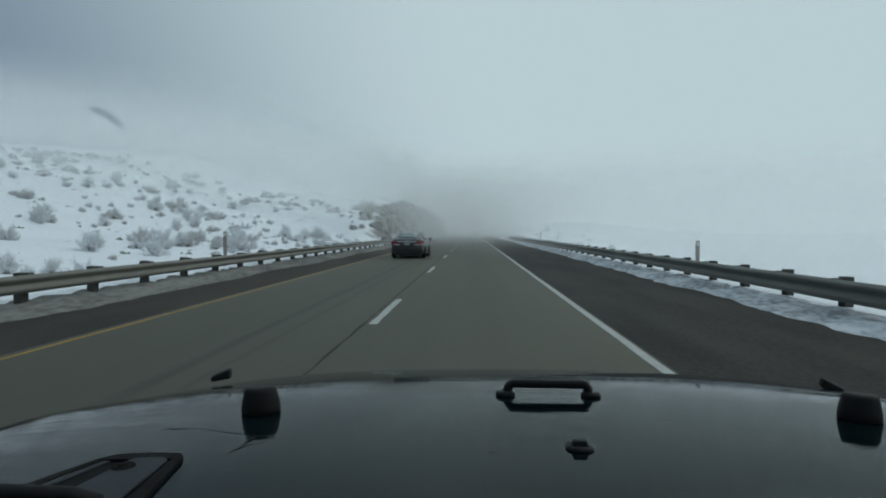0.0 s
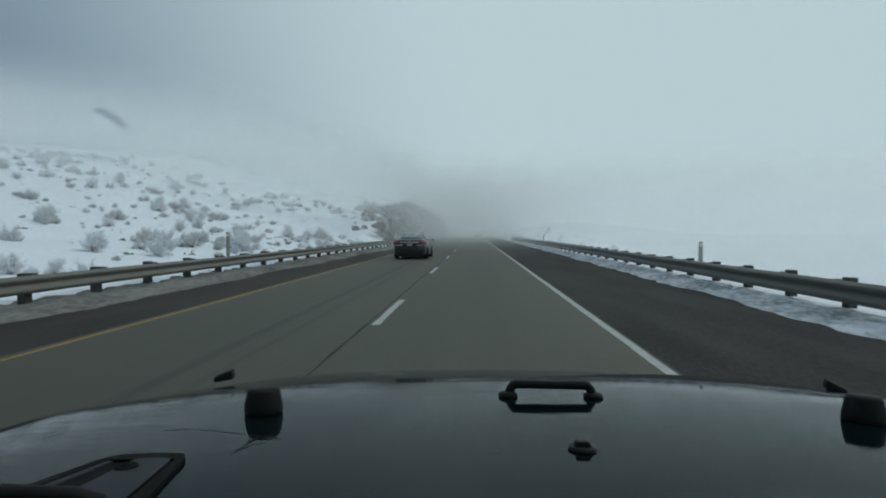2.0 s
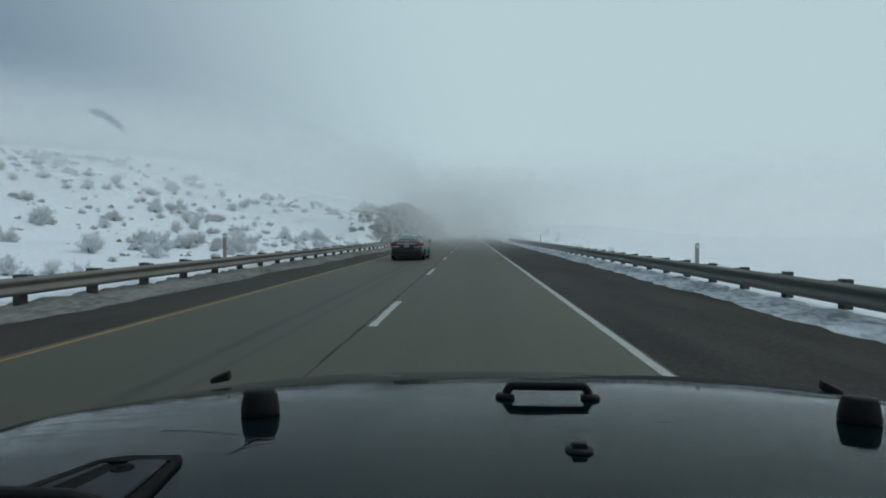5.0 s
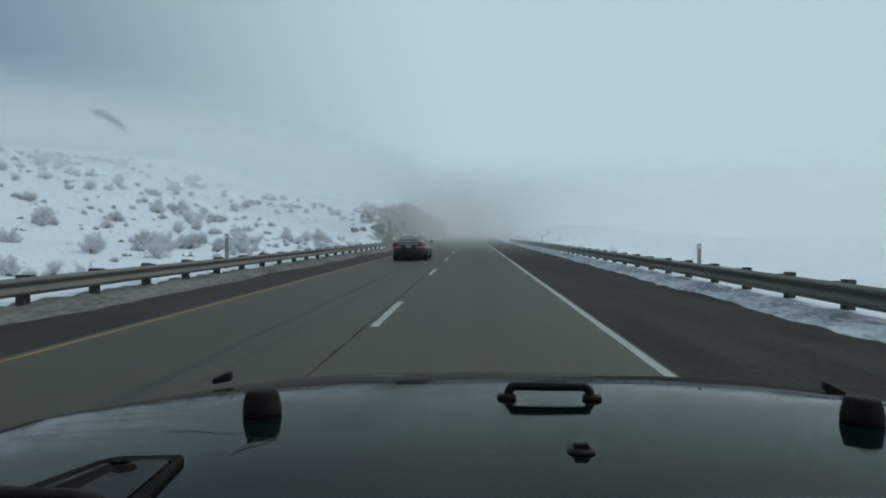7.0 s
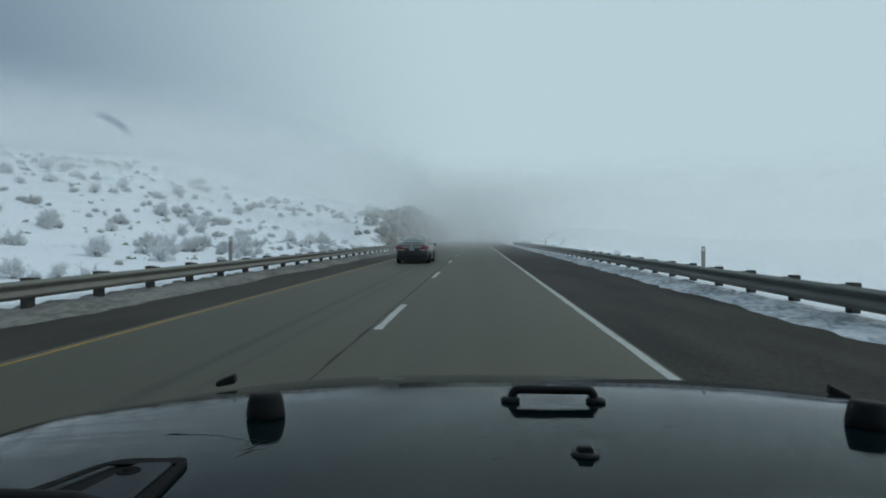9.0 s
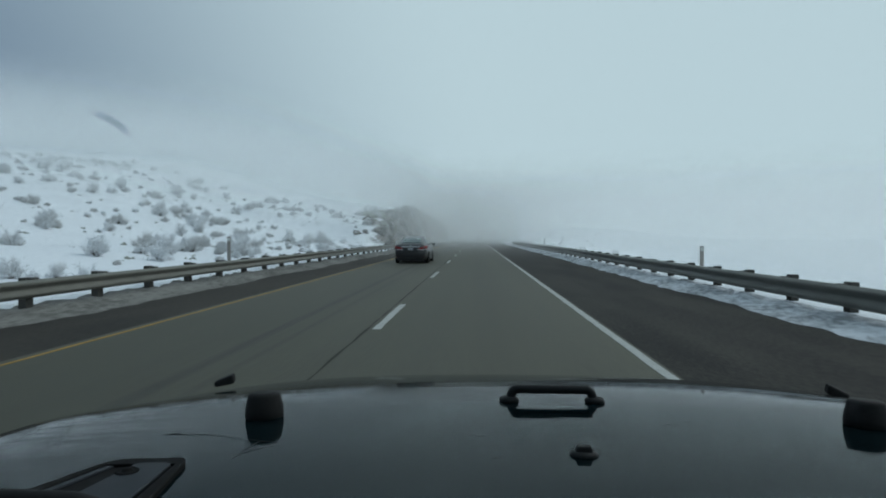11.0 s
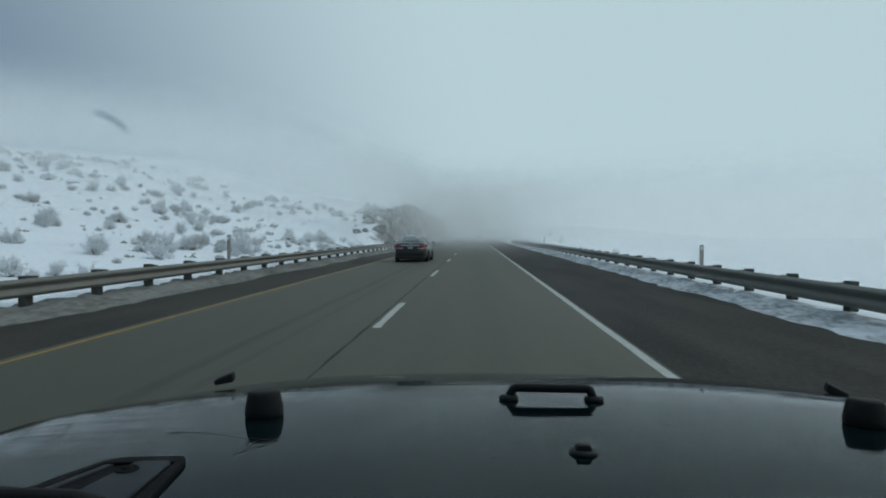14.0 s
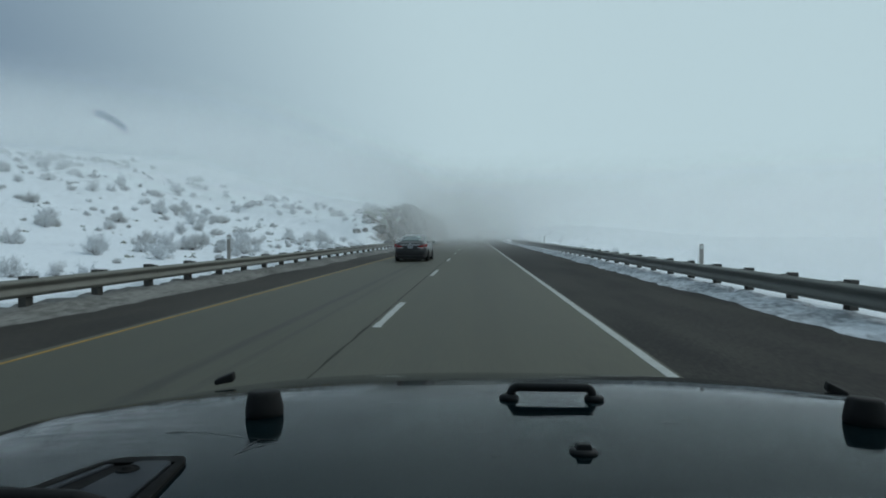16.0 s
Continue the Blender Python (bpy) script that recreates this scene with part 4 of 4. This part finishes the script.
    part("underbody", box_bm(1.5, 3.9, 0.14, (0, 2.25, 0.22), 0.03), M_SEDAN_LOW, car)
    sticker = part("window_sticker", box_bm(0.22, 0.10, 0.003, (0, 0, 0), 0.001), M_STICKER, car, "pale paper notice in the rear window", False, pose(0.34, 1.06, 1.302, 21, 0, 0))
    return car


car = sedan("dark grey four-door sedan with red tail lamps, dusty, on the road")
tagged(car, group="traffic ahead")
car.matrix_basis = pose(-3.42, 33.0, 0, 0, 0, -0.8)
far_car = copy_thing(car, pose(0.6, 135, 0))
tagged(far_car, "dark car far ahead on the road, dim in fog")


# ---------------------------------------------------------------- brush and rocks
def bush_mesh(seed, material):
    """A rounded desert shrub, a metre wide: stems that fan out from the root, each ending in a tuft of rimed sprigs."""
    r = random.Random(seed)
    verts, faces, mats = [], [], []

    def spike(a, b, thick, mat):
        d = (b - a).normalized()
        u = d.orthogonal().normalized()
        w = d.cross(u)
        i = len(verts)
        verts.extend(tuple(a + (u * math.cos(k * 2.094) + w * math.sin(k * 2.094)) * thick) for k in range(3))
        verts.append(tuple(b))
        faces.extend(((i, i + 1, i + 3), (i + 1, i + 2, i + 3), (i + 2, i, i + 3)))
        mats.extend((mat,) * 3)

    tall = r.uniform(0.55, 0.8)
    skew = r.uniform(-0.15, 0.15)
    for _ in range(r.randint(26, 36)):
        a, up = r.uniform(0, 6.283), math.acos(r.uniform(0.05, 1.0))
        far = r.uniform(0.34, 0.52)
        head = Vector((math.cos(a) * math.sin(up) * far + skew * far, math.sin(a) * math.sin(up) * far, 0.06 + math.cos(up) * far * tall / 0.5))
        root = Vector((r.uniform(-0.06, 0.06), r.uniform(-0.06, 0.06), -0.05))
        spike(root, head, 0.011, 1)
        out_way = (head - Vector((0, 0, -0.1))).normalized()
        for _ in range(r.randint(24, 38)):
            at = root.lerp(head, r.uniform(0.55, 1.0)) + Vector((r.gauss(0, 1), r.gauss(0, 1), r.gauss(0, 1))) * 0.05
            at.z = max(at.z, 0.0)
            way = (out_way + Vector((r.gauss(0, 1), r.gauss(0, 1), r.gauss(0.2, 1))) * 0.55).normalized()
            spike(at, at + way * r.uniform(0.06, 0.15), r.uniform(0.008, 0.019), 0)
    me = mesh_of("sagebrush", verts, faces, material)
    me.materials.append(M_TWIG)
    me.polygons.foreach_set("material_index", mats)
    return me


BUSHES = [bush_mesh(100 + k, m) for k, m in enumerate((M_BUSH, M_BUSH, M_BUSH, M_BUSH_WHITE, M_BUSH_WHITE, M_BUSH_WHITE, M_BUSH_DARK, M_BUSH_DARK))]
WORDS = ("grey frosted sagebrush clump on a snowy slope",) * 3 + ("white rimed sagebrush clump in snow",) * 3 + ("dark bare sagebrush clump on a snowy slope",) * 2
GREY, RIMED, BARE = (0, 1, 2), (3, 4, 5), (6, 7)
rng = random.Random(77)


def height_at(x, y):
    return float(land(np.array([x], float), np.array([y], float))[0])


PLANTED = []


def bush(x, y, size, kinds, group="sagebrush on the hillside"):
    k = rng.choice(kinds)
    flat = rng.uniform(0.7, 1.1)
    m = Matrix.LocRotScale((x, y, height_at(x, y) - 0.02 * size), Euler((0, 0, rng.uniform(0, 6.28))),
                           (size * rng.uniform(0.85, 1.25), size * rng.uniform(0.85, 1.25), size * flat))
    PLANTED.append((x * x + y * y, k, m, group))


# low brush just behind the rail
for k in range(26):
    bush(-9.9 - rng.uniform(0, 2.2), rng.uniform(13, 60), rng.uniform(0.35, 0.8), GREY + RIMED)
# drifts of brush up the slope: a few gathered patches, then single shrubs that thicken with height
for px, py, many, wide in ((-15, 29, 6, 2.2), (-17, 43, 8, 2.6), (-21, 54, 9, 3.5), (-22, 27, 7, 2.4), (-27, 40, 9, 3.0), (-15, 57, 7, 3.0), (-30, 62, 12, 5.0)):
    for k in range(many):
        bush(px + rng.gauss(0, 0.6) * wide, py + rng.gauss(0, 1) * wide, rng.uniform(0.45, 1.3), GREY + RIMED)
for k in range(260):
    y = 18 + 84 * rng.random() ** 0.7
    x = -12.5 - 58 * rng.random() ** 1.1
    if -x / y > 0.95:
        continue
    bush(x, y, rng.choice((0.25, 0.3, 0.4, 0.5, 0.7, 0.9, 1.3)) * (0.8 + y / 150), GREY + RIMED)
for k in range(120):
    y = rng.uniform(44, 98)
    x = -22 - 52 * rng.random()
    if -x / y < 0.95:
        bush(x, y, rng.uniform(0.5, 1.6), GREY + RIMED)
# along the rim and face of the cut
for k in range(120):
    y = rng.uniform(70, 128)
    bush(-9.2 - 4.6 * rng.random(), y, rng.uniform(0.6, 1.5), GREY + BARE * 4, "brush on the roadside cut")
# the far bank on the other side
for k in range(46):
    y = rng.uniform(62, 140)
    bush(8.6 + abs(rng.gauss(0, 9)), y, rng.uniform(0.6, 1.3), GREY + RIMED + RIMED, "brush beyond the far shoulder")


PLANTED.sort(key=lambda p: p[0])
for _, k, m, group in PLANTED[:285]:
    tagged(piece("sagebrush", BUSHES[k], None, m), WORDS[k], "bush", group=group)


def far_brush(rest):
    """The shrubs too far off to pick apart, as one thicket."""
    verts, faces, mats, first = [], [], [], 0
    for _, k, m, _ in rest:
        me = BUSHES[k]
        co = np.empty(len(me.vertices) * 3, np.float32)
        me.vertices.foreach_get("co", co)
        ix = np.empty(len(me.polygons) * 3, np.int32)
        me.loops.foreach_get("vertex_index", ix)
        mi = np.empty(len(me.polygons), np.int32)
        me.polygons.foreach_get("material_index", mi)
        turn = np.array(m)
        verts.append(co.reshape(-1, 3) @ turn[:3, :3].T + turn[:3, 3])
        faces.append(ix.reshape(-1, 3) + first)
        mats.append(np.where(mi == 1, 3, (0, 0, 0, 1, 1, 1, 2, 2)[k]))
        first += len(me.vertices)
    me = bpy.data.meshes.new("far_brush")
    me.from_pydata(np.concatenate(verts), [], np.concatenate(faces))
    for m in (M_BUSH, M_BUSH_WHITE, M_BUSH_DARK, M_TWIG):
        me.materials.append(m)
    me.polygons.foreach_set("material_index", np.concatenate(mats).astype(np.int32))
    me.update()
    return me


tagged(piece("far_brush", far_brush(PLANTED[285:])), "grey frosted sagebrush scattered over the far slope, dim in fog", "brush", kind="stuff")


def tuft_mesh():
    """Stray stalks and stones that prick through the snow."""
    r = random.Random(9)
    verts, faces = [], []
    for k in range(230):
        y = r.uniform(16, 90)
        x = -10.5 - abs(r.gauss(0, 1)) * 16
        if -x / y > 0.85:
            continue
        z = height_at(x, y)
        s = r.uniform(0.06, 0.22)
        for _ in range(4):
            i = len(verts)
            ox, oy = r.uniform(-s, s), r.uniform(-s, s)
            verts += [(x + ox - s * 0.5, y + oy, z - 0.02), (x + ox + s * 0.5, y + oy + 0.03, z - 0.02), (x + ox + r.uniform(-s, s), y + oy, z + s * r.uniform(0.4, 0.9))]
            faces.append((i, i + 1, i + 2))
    return mesh_of("stubble", verts, faces, M_BUSH_DARK)


tagged(piece("stubble", tuft_mesh()), "dry stalks and stones poking through hillside snow", "stubble", kind="stuff")


def rock_mesh(seed):
    bm = bmesh.new()
    bmesh.ops.create_icosphere(bm, subdivisions=2, radius=1.0)
    for v in bm.verts:
        n = noise.noise(v.co * 1.3 + Vector((seed * 7.1, 0, 0)))
        m = noise.noise(v.co * 3.1 + Vector((0, seed * 3.7, 0)))
        v.co *= 1 + 0.45 * n + 0.18 * m
        v.co.z *= 0.75
    me = bpy.data.meshes.new("boulder")
    bm.to_mesh(me)
    bm.free()
    me.materials.append(M_ROCK)
    return me


ROCKS = [rock_mesh(k) for k in range(4)]
for k in range(90):
    y = rng.uniform(69, 130)
    x = -9.2 - rng.uniform(0, 4.0)
    s = rng.uniform(0.25, 0.75)
    ob = piece("boulder", rng.choice(ROCKS), None, Matrix.LocRotScale((x, y, height_at(x, y) + s * 0.1), Euler((rng.uniform(0, 6), rng.uniform(0, 6), rng.uniform(0, 6))), (s, s * 1.2, s)))
    tagged(ob, "dark brown rock in the roadside cut, patched with snow", "rock", group="rocks of the cut")


# ---------------------------------------------------------------- fog
def fog_sheet(reach, thickness, seed):
    """A bank of fog that lies on the land in a wide bow; its density grows with the height above the ground."""
    rises = [0.0, 0.15, 0.3, 0.45, 0.6, 0.9, 1.3, 1.8, 2.4, 3.1, 4.0, 5.0] + list(np.linspace(5.8, 6 + 0.34 * reach, 30))
    turns = np.radians(np.linspace(-82, 82, 110))
    wob = 1 + 0.03 * np.sin(3.1 * turns + seed) + 0.02 * np.sin(7.3 * turns + 2 * seed)
    px, py = reach * wob * np.sin(turns), reach * wob * np.cos(turns)
    base = land(px, py) - 0.02
    base = np.where((px > EDGE_L - 1.2) & (px < EDGE_R + 0.6), 0.0, base)
    deep = 0.55 + 4.0 * step(10, 24, -px) + 1.2 * step(8, 30, px)
    verts, dens = [], []
    for r in rises:
        verts += [(x, y, z + r) for x, y, z in zip(px, py, base)]
        up = (base + r - 1.4) / reach
        more = 1 + 2.3 * step(0.8, 6.5, base) * step(8, 14, -px)
        top = 1 - step(0.03, 0.12 + 0.01 * (seed % 3) + 0.12 * step(0, 60, -px), up)
        dens += list(step(0.0, 1.0, r / deep) * more * top)
    n = len(px)
    faces = [(j * n + i, j * n + i + 1, (j + 1) * n + i + 1, (j + 1) * n + i) for j in range(len(rises) - 1) for i in range(n - 1)]
    me = mesh_of("fog_bank", verts, faces, fog_veil(thickness), True)
    me.attributes.new("fog_depth", 'FLOAT', 'POINT').data.foreach_set("value", dens)
    tagged(piece("fog_bank", me), "thin drifting bank of pale grey winter fog", "fog", group="fog over the road", kind="stuff")


for reach, thick, seed in ((34, 0.06, 1), (44, 0.08, 2), (55, 0.10, 3), (66, 0.12, 4), (76, 0.14, 5), (86, 0.18, 6), (96, 0.20, 7), (106, 0.20, 8), (116, 0.20, 9), (127, 0.20, 10), (139, 0.20, 11), (152, 0.20, 12), (166, 0.20, 13)):
    fog_sheet(reach, thick, seed)


def far_fog_glow():
    """Stands in for the far fog, where ground and sky can no longer be told apart: a glow in the sky's own colours."""
    m = bpy.data.materials.new("far_fog_glow")
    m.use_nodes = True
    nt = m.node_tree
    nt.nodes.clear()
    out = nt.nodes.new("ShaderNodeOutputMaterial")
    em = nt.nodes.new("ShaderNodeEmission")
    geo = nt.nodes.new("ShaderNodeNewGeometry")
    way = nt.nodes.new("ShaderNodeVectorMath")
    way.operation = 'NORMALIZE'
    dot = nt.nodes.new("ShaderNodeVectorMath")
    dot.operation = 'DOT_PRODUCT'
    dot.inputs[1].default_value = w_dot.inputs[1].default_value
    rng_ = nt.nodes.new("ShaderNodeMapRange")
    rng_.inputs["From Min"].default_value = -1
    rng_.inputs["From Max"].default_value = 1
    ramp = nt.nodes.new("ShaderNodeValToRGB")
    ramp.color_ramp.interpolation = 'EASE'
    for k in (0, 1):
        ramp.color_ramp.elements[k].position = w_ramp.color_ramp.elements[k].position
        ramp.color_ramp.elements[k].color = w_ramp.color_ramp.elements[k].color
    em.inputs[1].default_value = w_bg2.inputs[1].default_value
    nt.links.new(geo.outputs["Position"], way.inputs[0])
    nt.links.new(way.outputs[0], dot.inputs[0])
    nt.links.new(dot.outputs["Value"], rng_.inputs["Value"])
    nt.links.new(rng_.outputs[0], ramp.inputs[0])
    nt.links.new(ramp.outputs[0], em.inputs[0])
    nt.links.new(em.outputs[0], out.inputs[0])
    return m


# added flat plane; its emission paints distant haze and hides the far ground
backdrop = piece("backdrop", mesh_of("backdrop", [(-700, 232, -30), (700, 232, -30), (700, 232, 130), (-700, 232, 130)], [(0, 1, 2, 3)], far_fog_glow()))
tagged(backdrop, "flat glowing plane in sky colours closing off the distance as far fog", "fog", kind="structure")
